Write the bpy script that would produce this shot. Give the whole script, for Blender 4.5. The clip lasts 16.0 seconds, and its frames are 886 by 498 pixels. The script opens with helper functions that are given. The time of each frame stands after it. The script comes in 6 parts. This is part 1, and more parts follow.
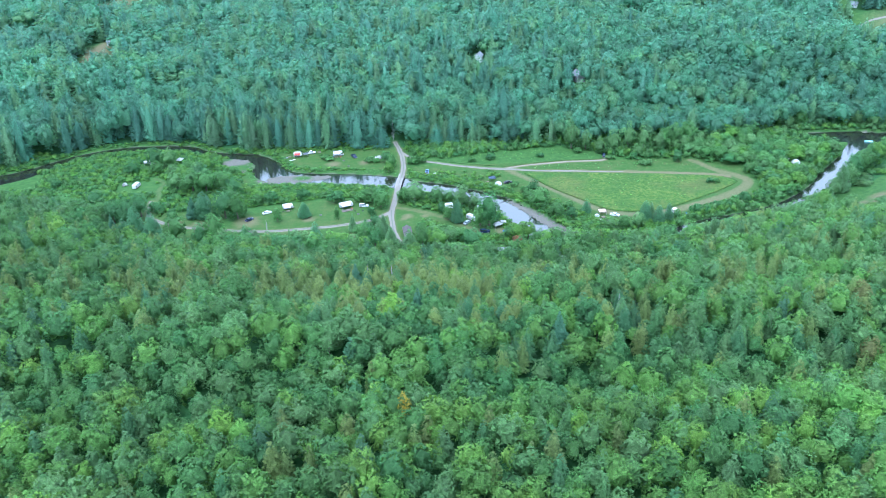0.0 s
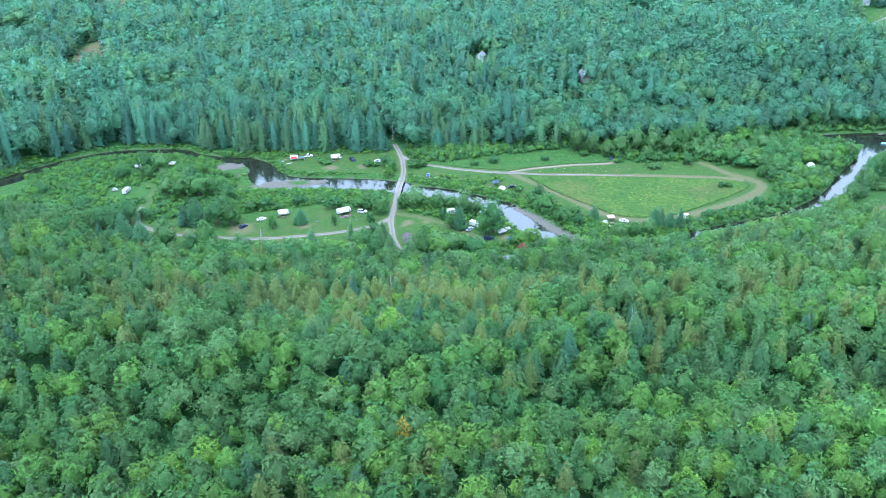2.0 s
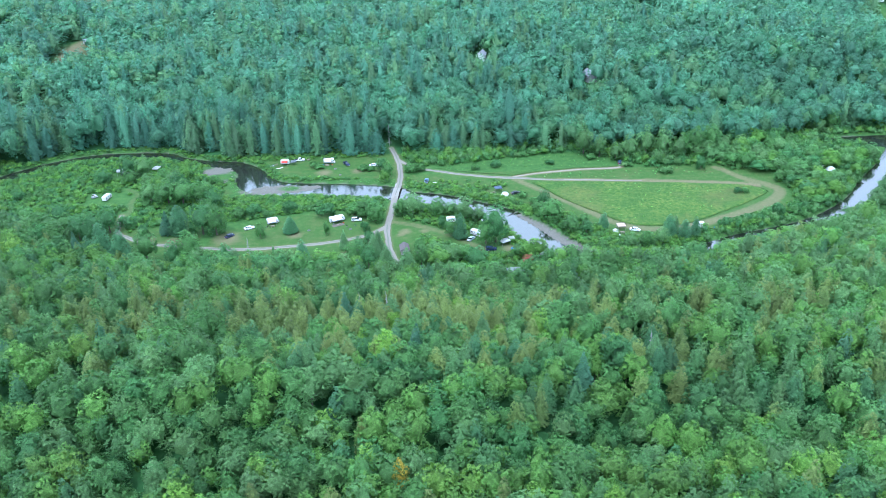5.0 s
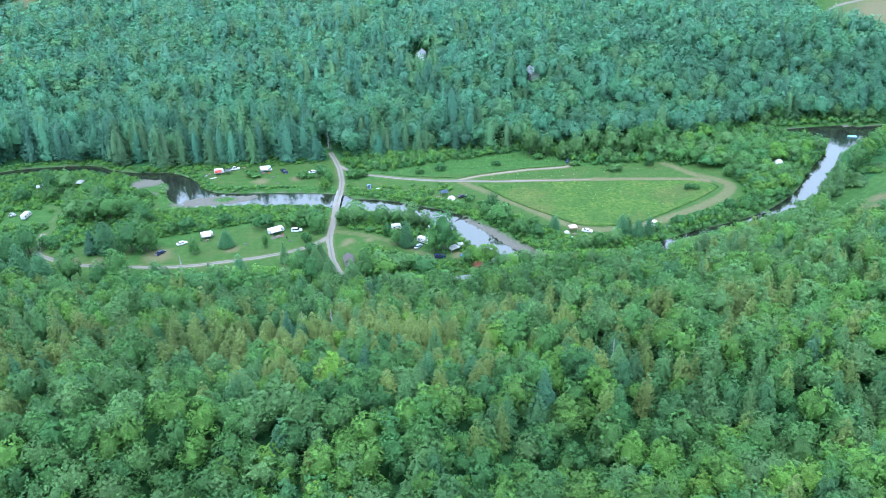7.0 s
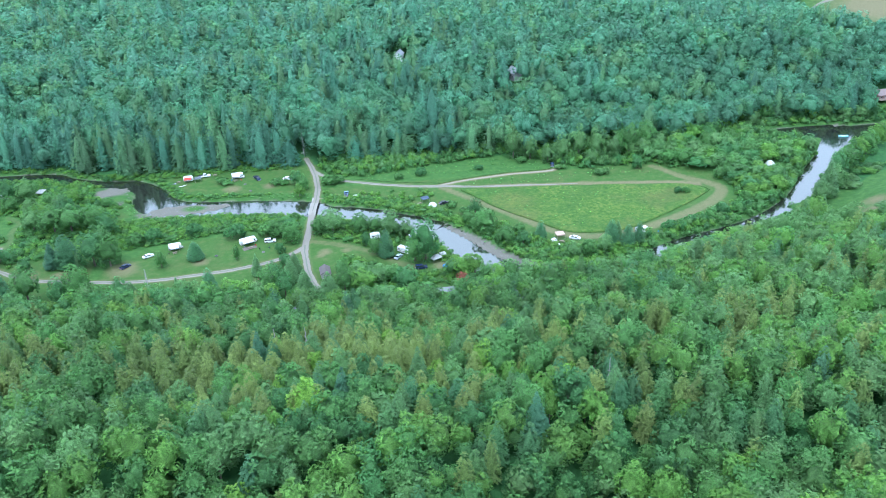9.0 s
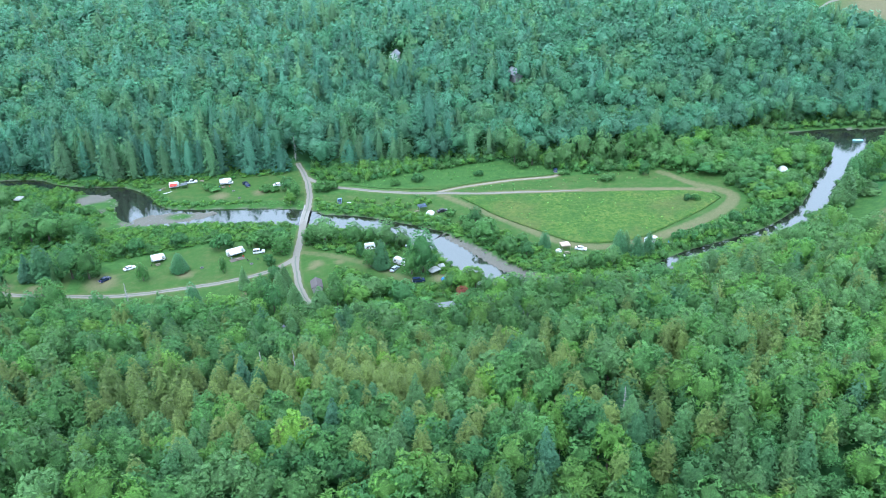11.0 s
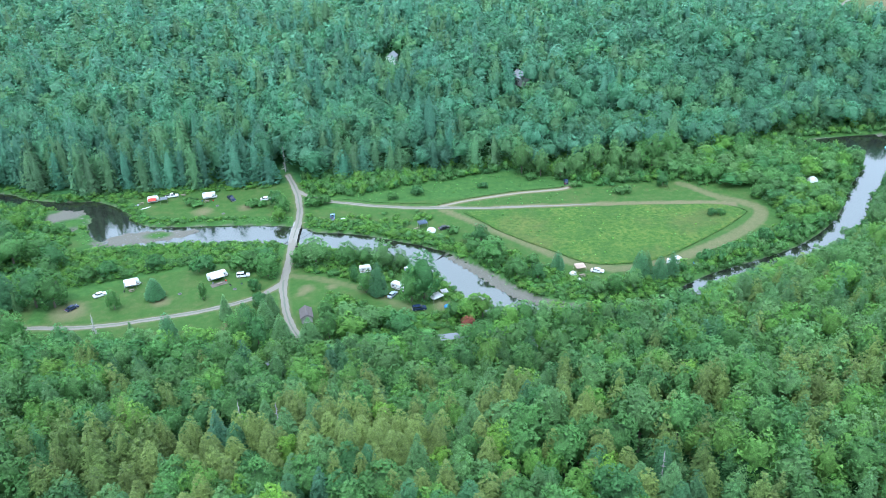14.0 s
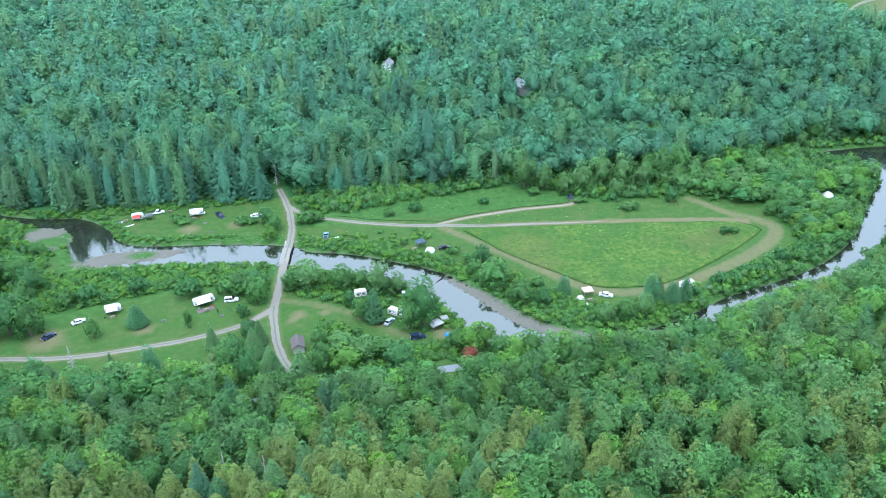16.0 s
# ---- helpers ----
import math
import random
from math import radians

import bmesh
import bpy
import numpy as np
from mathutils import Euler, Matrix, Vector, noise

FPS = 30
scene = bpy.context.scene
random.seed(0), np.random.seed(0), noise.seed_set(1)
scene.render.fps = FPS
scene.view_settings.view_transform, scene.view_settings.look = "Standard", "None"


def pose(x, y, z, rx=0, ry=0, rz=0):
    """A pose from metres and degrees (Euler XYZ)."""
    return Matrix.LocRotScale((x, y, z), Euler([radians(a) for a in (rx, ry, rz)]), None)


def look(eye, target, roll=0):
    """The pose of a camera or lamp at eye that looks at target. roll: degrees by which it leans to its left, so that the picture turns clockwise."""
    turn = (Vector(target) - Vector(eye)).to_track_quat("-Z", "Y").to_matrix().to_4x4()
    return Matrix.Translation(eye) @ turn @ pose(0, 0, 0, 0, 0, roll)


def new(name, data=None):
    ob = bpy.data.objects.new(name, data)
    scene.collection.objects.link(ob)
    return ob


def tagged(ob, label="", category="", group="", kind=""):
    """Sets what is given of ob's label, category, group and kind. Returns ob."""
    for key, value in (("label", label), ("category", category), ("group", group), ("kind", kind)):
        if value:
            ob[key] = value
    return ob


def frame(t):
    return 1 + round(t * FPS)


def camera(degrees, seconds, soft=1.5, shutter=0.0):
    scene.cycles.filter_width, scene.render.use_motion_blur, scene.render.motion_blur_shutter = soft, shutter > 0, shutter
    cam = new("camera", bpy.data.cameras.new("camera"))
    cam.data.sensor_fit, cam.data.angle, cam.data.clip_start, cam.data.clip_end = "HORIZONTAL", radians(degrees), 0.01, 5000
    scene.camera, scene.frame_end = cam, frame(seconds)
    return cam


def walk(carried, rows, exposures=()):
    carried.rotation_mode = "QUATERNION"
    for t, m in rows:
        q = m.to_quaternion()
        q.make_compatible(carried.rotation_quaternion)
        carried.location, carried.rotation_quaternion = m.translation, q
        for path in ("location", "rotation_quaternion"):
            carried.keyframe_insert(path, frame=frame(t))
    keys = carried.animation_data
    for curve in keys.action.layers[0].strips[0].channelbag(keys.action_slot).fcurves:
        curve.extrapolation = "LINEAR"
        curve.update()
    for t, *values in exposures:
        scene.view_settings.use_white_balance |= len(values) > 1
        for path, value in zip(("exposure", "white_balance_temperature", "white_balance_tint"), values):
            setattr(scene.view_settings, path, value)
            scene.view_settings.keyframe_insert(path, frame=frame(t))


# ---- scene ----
cam = camera(55.3, 16.0, soft=0.9)
PATH = [
    (0, (-0.142, 0.419, 189.879), (-0.138, 2.182, 188.933), -1.7),
    (0.5, (-0.2, 5.004, 188.867), (-0.196, 6.766, 187.921), -1.7),
    (1, (-0.161, 9.219, 187.624), (-0.158, 10.981, 186.678), -1.8),
    (1.5, (-0.249, 13.512, 186.316), (-0.247, 15.274, 185.37), -1.8),
    (2, (-0.443, 17.583, 185.101), (-0.441, 19.345, 184.155), -1.8),
    (2.5, (-0.56, 21.738, 183.865), (-0.559, 23.5, 182.919), -1.8),
    (3, (-0.775, 25.884, 182.719), (-0.773, 27.647, 181.773), -1.8),
    (3.5, (-0.891, 29.995, 181.652), (-0.89, 31.756, 180.706), -1.8),
    (6, (-1.342, 50.399, 174.597), (-1.313, 52.161, 173.652), -1.9),
    (6.5, (-1.68, 54.601, 173.499), (-1.606, 56.361, 172.552), -1.8),
    (7, (-1.482, 58.925, 172.156), (-1.344, 60.681, 171.208), -1.9),
    (7.5, (-1.41, 63.276, 170.864), (-1.233, 65.027, 169.915), -1.9),
    (8, (-1.101, 67.411, 169.641), (-0.922, 69.163, 168.693), -1.9),
    (8.5, (-0.787, 71.785, 168.283), (-0.605, 73.537, 167.335), -1.9),
    (9, (-0.384, 76.163, 166.952), (-0.2, 77.915, 166.005), -1.9),
    (11.5, (1.033, 100.241, 160.814), (1.229, 101.992, 159.866), -1.8),
    (12, (1.377, 105.508, 159.574), (1.574, 107.259, 158.627), -1.9),
    (12.5, (1.788, 110.614, 158.466), (1.985, 112.364, 157.517), -1.9),
    (13, (2.106, 115.903, 157.26), (2.304, 117.652, 156.312), -1.8),
    (13.5, (2.528, 121.298, 156.188), (2.726, 123.048, 155.239), -1.8),
    (14, (2.769, 126.493, 154.933), (2.967, 128.242, 153.984), -1.9),
    (14.5, (3.07, 131.923, 153.944), (3.269, 133.672, 152.994), -1.8),
    (15, (3.254, 137.258, 153.644), (3.454, 139.007, 152.694), -1.8),
    (15.5, (3.425, 141.699, 153.969), (3.63, 143.447, 153.019), -1.8),
    (16, (3.61, 145.145, 154.05), (3.819, 146.893, 153.1), -1.8),
]
walk(cam, [(t, look(eye, target, roll)) for t, eye, target, roll in PATH], [(0.0, 1.24, 4400, 11), (16.0, 1.1, 4700, 6)])

# ---- light: a bright overcast summer sky with a veiled sun ----
SUN_ELEVATION, SUN_AZIMUTH = 70.0, -150.0      # degrees; azimuth from straight ahead (+y), minus to the left
world = bpy.data.worlds.new("sky")
scene.world = world
world.use_nodes = True
wn, wl = world.node_tree.nodes, world.node_tree.links
wn.clear()
sky = wn.new("ShaderNodeTexSky")
sky.sky_type = "NISHITA"
sky.sun_disc = False
sky.sun_elevation, sky.sun_rotation = radians(SUN_ELEVATION), radians(SUN_AZIMUTH)
sky.air_density, sky.dust_density, sky.ozone_density = 1.0, 6.0, 1.0
veil = wn.new("ShaderNodeBackground")
veil.inputs["Color"].default_value = (1.0, 0.95, 0.87, 1)
veil.inputs["Strength"].default_value = 0.98
clear = wn.new("ShaderNodeBackground")
clear.inputs["Strength"].default_value = 0.07
both = wn.new("ShaderNodeAddShader")
out = wn.new("ShaderNodeOutputWorld")
wl.new(sky.outputs["Color"], clear.inputs["Color"])
wl.new(clear.outputs[0], both.inputs[0])
wl.new(veil.outputs[0], both.inputs[1])
wl.new(both.outputs[0], out.inputs["Surface"])

sun_data = bpy.data.lights.new("sun", "SUN")
sun_data.energy, sun_data.angle, sun_data.color = 0.95, radians(20), (1.0, 0.94, 0.8)
sun = new("sun", sun_data)
sun_dir = Vector((math.sin(radians(SUN_AZIMUTH)) * math.cos(radians(SUN_ELEVATION)),
                  math.cos(radians(SUN_AZIMUTH)) * math.cos(radians(SUN_ELEVATION)), math.sin(radians(SUN_ELEVATION))))
sun.matrix_world = look(sun_dir * 400, (0, 0, 0))

# ---- materials ----
def material(name):
    m = bpy.data.materials.new(name)
    m.use_nodes = True
    m.node_tree.nodes.clear()
    return m, m.node_tree.nodes, m.node_tree.links


def noise_node(n, l, scale, detail=3.0, rough=0.6):
    geo = n.new("ShaderNodeNewGeometry")
    tex = n.new("ShaderNodeTexNoise")
    tex.inputs["Scale"].default_value, tex.inputs["Detail"].default_value, tex.inputs["Roughness"].default_value = scale, detail, rough
    l.new(geo.outputs["Position"], tex.inputs["Vector"])
    return tex.outputs["Fac"]


def ramp_node(n, l, fac, stops):
    r = n.new("ShaderNodeValToRGB")
    r.color_ramp.elements[0].position, r.color_ramp.elements[0].color = stops[0][0], (*stops[0][1], 1)
    r.color_ramp.elements[1].position, r.color_ramp.elements[1].color = stops[-1][0], (*stops[-1][1], 1)
    for p, c in stops[1:-1]:
        r.color_ramp.elements.new(p).color = (*c, 1)
    l.new(fac, r.inputs["Fac"])
    return r.outputs["Color"]


def mix_node(n, l, fac, a, b, kind="MIX"):
    m = n.new("ShaderNodeMix")
    m.data_type, m.blend_type = "RGBA", kind
    for sock, v in ((m.inputs[0], fac), (m.inputs[6], a), (m.inputs[7], b)):
        if isinstance(v, (int, float)):
            sock.default_value = v
        elif isinstance(v, tuple):
            sock.default_value = (*v, 1)
        else:
            l.new(v, sock)
    return m.outputs[2]


def math_node(n, l, op, a, b=0.0, clamp=False):
    m = n.new("ShaderNodeMath")
    m.operation, m.use_clamp = op, clamp
    for sock, v in ((m.inputs[0], a), (m.inputs[1], b)):
        if isinstance(v, (int, float)):
            sock.default_value = v
        else:
            l.new(v, sock)
    return m.outputs[0]


def finish(m, n, l, color, rough=0.7, metal=0.0, spec=0.4, bump=None, bump_strength=0.3, bump_distance=0.05):
    p = n.new("ShaderNodeBsdfPrincipled")
    o = n.new("ShaderNodeOutputMaterial")
    if isinstance(color, tuple):
        p.inputs["Base Color"].default_value = (*color, 1)
    else:
        l.new(color, p.inputs["Base Color"])
    if isinstance(rough, (int, float)):
        p.inputs["Roughness"].default_value = rough
    else:
        l.new(rough, p.inputs["Roughness"])
    p.inputs["Metallic"].default_value = metal
    p.inputs["Specular IOR Level"].default_value = spec
    if bump is not None:
        b = n.new("ShaderNodeBump")
        b.inputs["Strength"].default_value, b.inputs["Distance"].default_value = bump_strength, bump_distance
        l.new(bump, b.inputs["Height"])
        l.new(b.outputs["Normal"], p.inputs["Normal"])
    l.new(p.outputs[0], o.inputs["Surface"])
    return p, o


def weathered(name, color, rough=0.6, metal=0.0, spec=0.4, dirt=0.25, scale=3.0, bump=0.0):
    """A painted or bare surface with grime at two scales."""
    m, n, l = material(name)
    big, fine = noise_node(n, l, scale * 0.25), noise_node(n, l, scale * 4)
    dark = tuple(c * (1 - dirt) for c in color)
    c = mix_node(n, l, big, color, dark)
    c = mix_node(n, l, math_node(n, l, "MULTIPLY", fine, 0.35), c, tuple(c * 0.8 for c in color))
    r = math_node(n, l, "ADD", math_node(n, l, "MULTIPLY", fine, 0.25), rough - 0.12, True)
    finish(m, n, l, c, r, metal, spec, fine if bump else None, bump)
    return m


def foliage_material():
    """Leaves: the tone of each tree lies in the mesh; grain and sheen come from here."""
    m, n, l = material("foliage")
    at = n.new("ShaderNodeAttribute")
    at.attribute_name = "leaf"
    grain = noise_node(n, l, 2.6, 5.0, 0.75)
    patch = noise_node(n, l, 0.35, 2.0)
    speck = noise_node(n, l, 7.0, 2.0, 0.6)
    info = n.new("ShaderNodeObjectInfo")
    k = math_node(n, l, "MAXIMUM", math_node(n, l, "ADD", math_node(n, l, "MULTIPLY", grain, 2.4), -0.2), 0.3)
    k = math_node(n, l, "MULTIPLY", k, math_node(n, l, "ADD", math_node(n, l, "MULTIPLY", patch, 0.5), 0.75))
    k = math_node(n, l, "MULTIPLY", k, math_node(n, l, "ADD", math_node(n, l, "MULTIPLY", speck, 1.6), 0.2))
    k = math_node(n, l, "MULTIPLY", k, math_node(n, l, "ADD", math_node(n, l, "MULTIPLY", info.outputs["Random"], 0.3), 0.85))
    v = n.new("ShaderNodeVectorMath")
    v.operation = "SCALE"
    l.new(at.outputs["Color"], v.inputs[0])
    l.new(k, v.inputs["Scale"])
    p = n.new("ShaderNodeBsdfPrincipled")
    l.new(v.outputs[0], p.inputs["Base Color"])
    p.inputs["Roughness"].default_value = 0.55
    p.inputs["Specular IOR Level"].default_value = 0.3
    t = n.new("ShaderNodeBsdfTranslucent")
    l.new(v.outputs[0], t.inputs["Color"])
    mx = n.new("ShaderNodeMixShader")
    mx.inputs[0].default_value = 0.42
    bp = n.new("ShaderNodeBump")
    bp.inputs["Strength"].default_value, bp.inputs["Distance"].default_value = 0.9, 0.3
    l.new(grain, bp.inputs["Height"])
    l.new(bp.outputs["Normal"], p.inputs["Normal"])
    o = n.new("ShaderNodeOutputMaterial")
    l.new(p.outputs[0], mx.inputs[1])
    l.new(t.outputs[0], mx.inputs[2])
    l.new(mx.outputs[0], o.inputs["Surface"])
    return m


def ground_material():
    """Lawn, weeds, bare earth, gravel and forest litter, blended by the ground's zone attribute."""
    m, n, l = material("ground")
    at = n.new("ShaderNodeAttribute")
    at.attribute_name = "zone"
    sep = n.new("ShaderNodeSeparateColor")
    l.new(at.outputs["Color"], sep.inputs[0])
    big, mid, fine = noise_node(n, l, 0.05), noise_node(n, l, 0.35, 5.0), noise_node(n, l, 3.5, 5.0, 0.75)
    lawn = ramp_node(n, l, mid, [(0.3, (0.03, 0.08, 0.013)), (0.52, (0.046, 0.098, 0.017)), (0.72, (0.084, 0.108, 0.032))])
    lawn = mix_node(n, l, math_node(n, l, "MULTIPLY", big, 0.5), lawn, (0.06, 0.092, 0.02))
    dry = noise_node(n, l, 0.11, 4.0, 0.65)
    lawn = mix_node(n, l, ramp_node(n, l, dry, [(0.5, (0, 0, 0)), (0.7, (0.4, 0.4, 0.4))]), lawn, (0.094, 0.098, 0.034))
    weeds = ramp_node(n, l, mid, [(0.3, (0.032, 0.078, 0.015)), (0.52, (0.048, 0.103, 0.02)), (0.72, (0.07, 0.126, 0.026))])
    track = ramp_node(n, l, fine, [(0.3, (0.096, 0.1, 0.042)), (0.7, (0.168, 0.142, 0.075))])
    gravel = ramp_node(n, l, fine, [(0.25, (0.065, 0.062, 0.047)), (0.5, (0.125, 0.118, 0.092)), (0.8, (0.185, 0.175, 0.14))])
    litter = ramp_node(n, l, mid, [(0.3, (0.025, 0.07, 0.02)), (0.7, (0.05, 0.12, 0.03))])
    ragged = math_node(n, l, "MULTIPLY", math_node(n, l, "SUBTRACT", mid, 0.5), 0.9)

    def edge(channel):
        x = math_node(n, l, "ADD", channel, math_node(n, l, "MULTIPLY", ragged, math_node(n, l, "MULTIPLY", channel, 1.0)))
        return math_node(n, l, "MULTIPLY", math_node(n, l, "SUBTRACT", x, 0.15), 1.4, True)
    c = mix_node(n, l, edge(sep.outputs[0]), lawn, weeds)
    c = mix_node(n, l, edge(at.outputs["Alpha"]), c, litter)
    c = mix_node(n, l, edge(sep.outputs[1]), c, track)
    c = mix_node(n, l, edge(sep.outputs[2]), c, gravel)
    c = mix_node(n, l, math_node(n, l, "MULTIPLY", fine, 0.5), c, (0.5, 0.5, 0.5), "OVERLAY")
    finish(m, n, l, c, 0.9, 0, 0.15, fine, 0.6, 0.25)
    return m


def road_material():
    m, n, l = material("gravel_road")
    mid, fine = noise_node(n, l, 0.8, 4.0), noise_node(n, l, 6.0, 5.0, 0.75)
    c = ramp_node(n, l, fine, [(0.25, (0.14, 0.126, 0.098)), (0.55, (0.2, 0.182, 0.145)), (0.8, (0.265, 0.245, 0.2))])
    c = mix_node(n, l, math_node(n, l, "MULTIPLY", mid, 0.5), c, (0.155, 0.143, 0.115))
    finish(m, n, l, c, 0.9, 0, 0.2, fine, 0.5, 0.05)
    return m


def water_material():
    m, n, l = material("river_water")
    a, b = noise_node(n, l, 0.6, 3.0), noise_node(n, l, 2.5, 3.0)
    h = math_node(n, l, "ADD", a, math_node(n, l, "MULTIPLY", b, 0.4))
    p, o = finish(m, n, l, (0.016, 0.017, 0.013), 0.04, 0, 1.0, h, 0.08, 0.15)
    p.inputs["IOR"].default_value = 1.95
    p.inputs["Specular Tint"].default_value = (0.94, 0.97, 0.87, 1)
    return m


FOLIAGE = foliage_material()
GROUND = ground_material()
ROAD = road_material()
WATER = water_material()
BARK = weathered("bark", (0.16, 0.13, 0.1), 0.9, dirt=0.4, scale=6, bump=0.5)
DEADWOOD = weathered("dead_wood", (0.34, 0.32, 0.3), 0.9, dirt=0.3, scale=6, bump=0.4)
WHITE = weathered("white_paint", (0.68, 0.68, 0.65), 0.35, dirt=0.1)
CREAM = weathered("cream_paint", (0.72, 0.68, 0.6), 0.4, dirt=0.15)
GREY = weathered("grey_paint", (0.35, 0.36, 0.37), 0.45, dirt=0.2)
STRIPE = weathered("brown_stripe", (0.2, 0.13, 0.09), 0.45, dirt=0.1)
NAVY = weathered("navy_paint", (0.015, 0.025, 0.06), 0.25, dirt=0.1)
BLACK = weathered("black_paint", (0.015, 0.016, 0.018), 0.3, dirt=0.1)
SILVER = weathered("silver_paint", (0.42, 0.47, 0.52), 0.3, 0.4, dirt=0.1)
RUBBER = weathered("rubber", (0.02, 0.02, 0.02), 0.85)
CHROME = weathered("bright_metal", (0.6, 0.6, 0.62), 0.3, 0.9)
RED_CLOTH = weathered("red_awning", (0.6, 0.05, 0.03), 0.8, dirt=0.15)
WHITE_CLOTH = weathered("white_canvas", (0.56, 0.56, 0.53), 0.85, dirt=0.12)
PINK_CLOTH = weathered("peach_canvas", (0.72, 0.56, 0.46), 0.85, dirt=0.12)
BLUE_CLOTH = weathered("blue_cloth", (0.05, 0.2, 0.42), 0.85, dirt=0.15)
TEAL_CLOTH = weathered("teal_cloth", (0.02, 0.25, 0.22), 0.8, dirt=0.15)
GREY_CLOTH = weathered("grey_cloth", (0.25, 0.27, 0.29), 0.85, dirt=0.15)
WOOD = weathered("weathered_wood", (0.25, 0.2, 0.15), 0.85, dirt=0.35, scale=5, bump=0.4)
ROOF_BROWN = weathered("brown_roofing", (0.13, 0.11, 0.1), 0.8, dirt=0.3, scale=4, bump=0.4)
ROOF_GREY = weathered("grey_roofing", (0.3, 0.31, 0.32), 0.7, dirt=0.3, scale=4, bump=0.3)
RED_WOOD = weathered("red_brown_siding", (0.3, 0.1, 0.07), 0.7, dirt=0.2, scale=4, bump=0.3)
CONCRETE = weathered("concrete", (0.3, 0.285, 0.25), 0.85, dirt=0.3, scale=3, bump=0.4)
STONE = weathered("river_stone", (0.2, 0.195, 0.18), 0.85, dirt=0.4, scale=4, bump=0.5)
gm, gn, gl = material("tinted_glass")
finish(gm, gn, gl, (0.012, 0.016, 0.018), 0.06, 0, 0.8)
GLASS = gm
lm, ln, ll = material("lamp_lens")
finish(lm, ln, ll, (0.7, 0.7, 0.68), 0.15, 0, 0.6)
LENS = lm
tm, tn, tl = material("red_lens")
finish(tm, tn, tl, (0.4, 0.02, 0.02), 0.2, 0, 0.6)
RED_LENS = tm


# ---- the plan ----
def spline(ctrl, n=8):
    """A smooth line through control points of any number of values."""
    p = np.array(ctrl, float)
    p = np.vstack([2 * p[0] - p[1], p, 2 * p[-1] - p[-2]])
    t = np.linspace(0, 1, n, endpoint=False)[:, None]
    rows = []
    for a, b, c, d in zip(p, p[1:], p[2:], p[3:]):
        rows.append(0.5 * (2 * b + (c - a) * t + (2 * a - 5 * b + 4 * c - d) * t ** 2 + (3 * b - a - 3 * c + d) * t ** 3))
    return np.vstack(rows + [p[-2:-1]])


def near_line(x, y, line):
    """Distance to a line of points, and the line's further value (a half width) at the nearest place."""
    x, y = np.asarray(x, float), np.asarray(y, float)
    best, width = np.full(x.shape, 1e9), np.zeros(x.shape)
    for a, b in zip(line, line[1:]):
        dx, dy = b[0] - a[0], b[1] - a[1]
        k = np.clip(((x - a[0]) * dx + (y - a[1]) * dy) / (dx * dx + dy * dy + 1e-9), 0, 1)
        d = np.hypot(x - a[0] - k * dx, y - a[1] - k * dy)
        w = (a[2] + k * (b[2] - a[2])) if len(a) > 2 else 0.0
        hit = d < best
        best, width = np.where(hit, d, best), np.where(hit, w, width)
    return best, width


def inside(x, y, poly):
    x, y = np.asarray(x, float), np.asarray(y, float)
    odd = np.zeros(x.shape, bool)
    for a, b in zip(poly, np.roll(poly, -1, axis=0)):
        cross = (a[1] > y) != (b[1] > y)
        odd ^= cross & (x < (b[0] - a[0]) * (y - a[1]) / (b[1] - a[1] + 1e-12) + a[0])
    return odd


def smooth(v):
    v = np.clip(v, 0, 1)
    return v * v * (3 - 2 * v)


RIVER_WEST = spline([(-420, 400, 9), (-320, 425, 9), (-254, 458, 8), (-241, 468, 6.5), (-228, 482, 5.5), (-217, 491, 5), (-202, 498.5, 4.5),
                     (-185, 501, 4.5), (-158, 499, 4.5), (-146, 491.5, 4), (-129, 485, 4), (-112, 480, 5.5), (-103, 468, 8), (-97, 455, 9.5),
                     (-87, 448, 9), (-76, 445.5, 8.5), (-64, 444, 8.5), (-45, 441, 8.8), (-25, 437, 7.8), (-18, 432, 7), (-5, 427, 8),
                     (4, 423, 8), (14, 417, 8), (23, 411.5, 8), (31, 405, 8)])
RIVER_EAST = spline([(31, 405, 8), (38, 396, 7.5), (43, 384, 8), (49, 373, 8.5), (58, 365, 8), (71, 359, 6.2), (90, 358, 4.6), (110, 364, 4.0),
                     (130, 374, 4.0), (154, 381.5, 4.2), (172, 388.5, 4.4), (189, 399.5, 4.6), (204, 413.5, 4.6), (214, 426.5, 4.8), (223, 437, 5.0),
                     (237, 451, 6), (250, 465, 8.5), (264, 478, 10.5), (285, 484, 7), (330, 481, 8), (420, 470, 9)])
POOL = spline([(216, 491.5, 1.5), (228, 489, 5), (244, 486, 9), (262, 484, 11)])
GRAVEL_BANK = spline([(37.5, 406, 1.6), (47, 392, 2.4), (54.5, 379, 2.6), (62, 370, 2.4), (69.5, 365.5, 1.9), (77, 362.5, 1.2)])
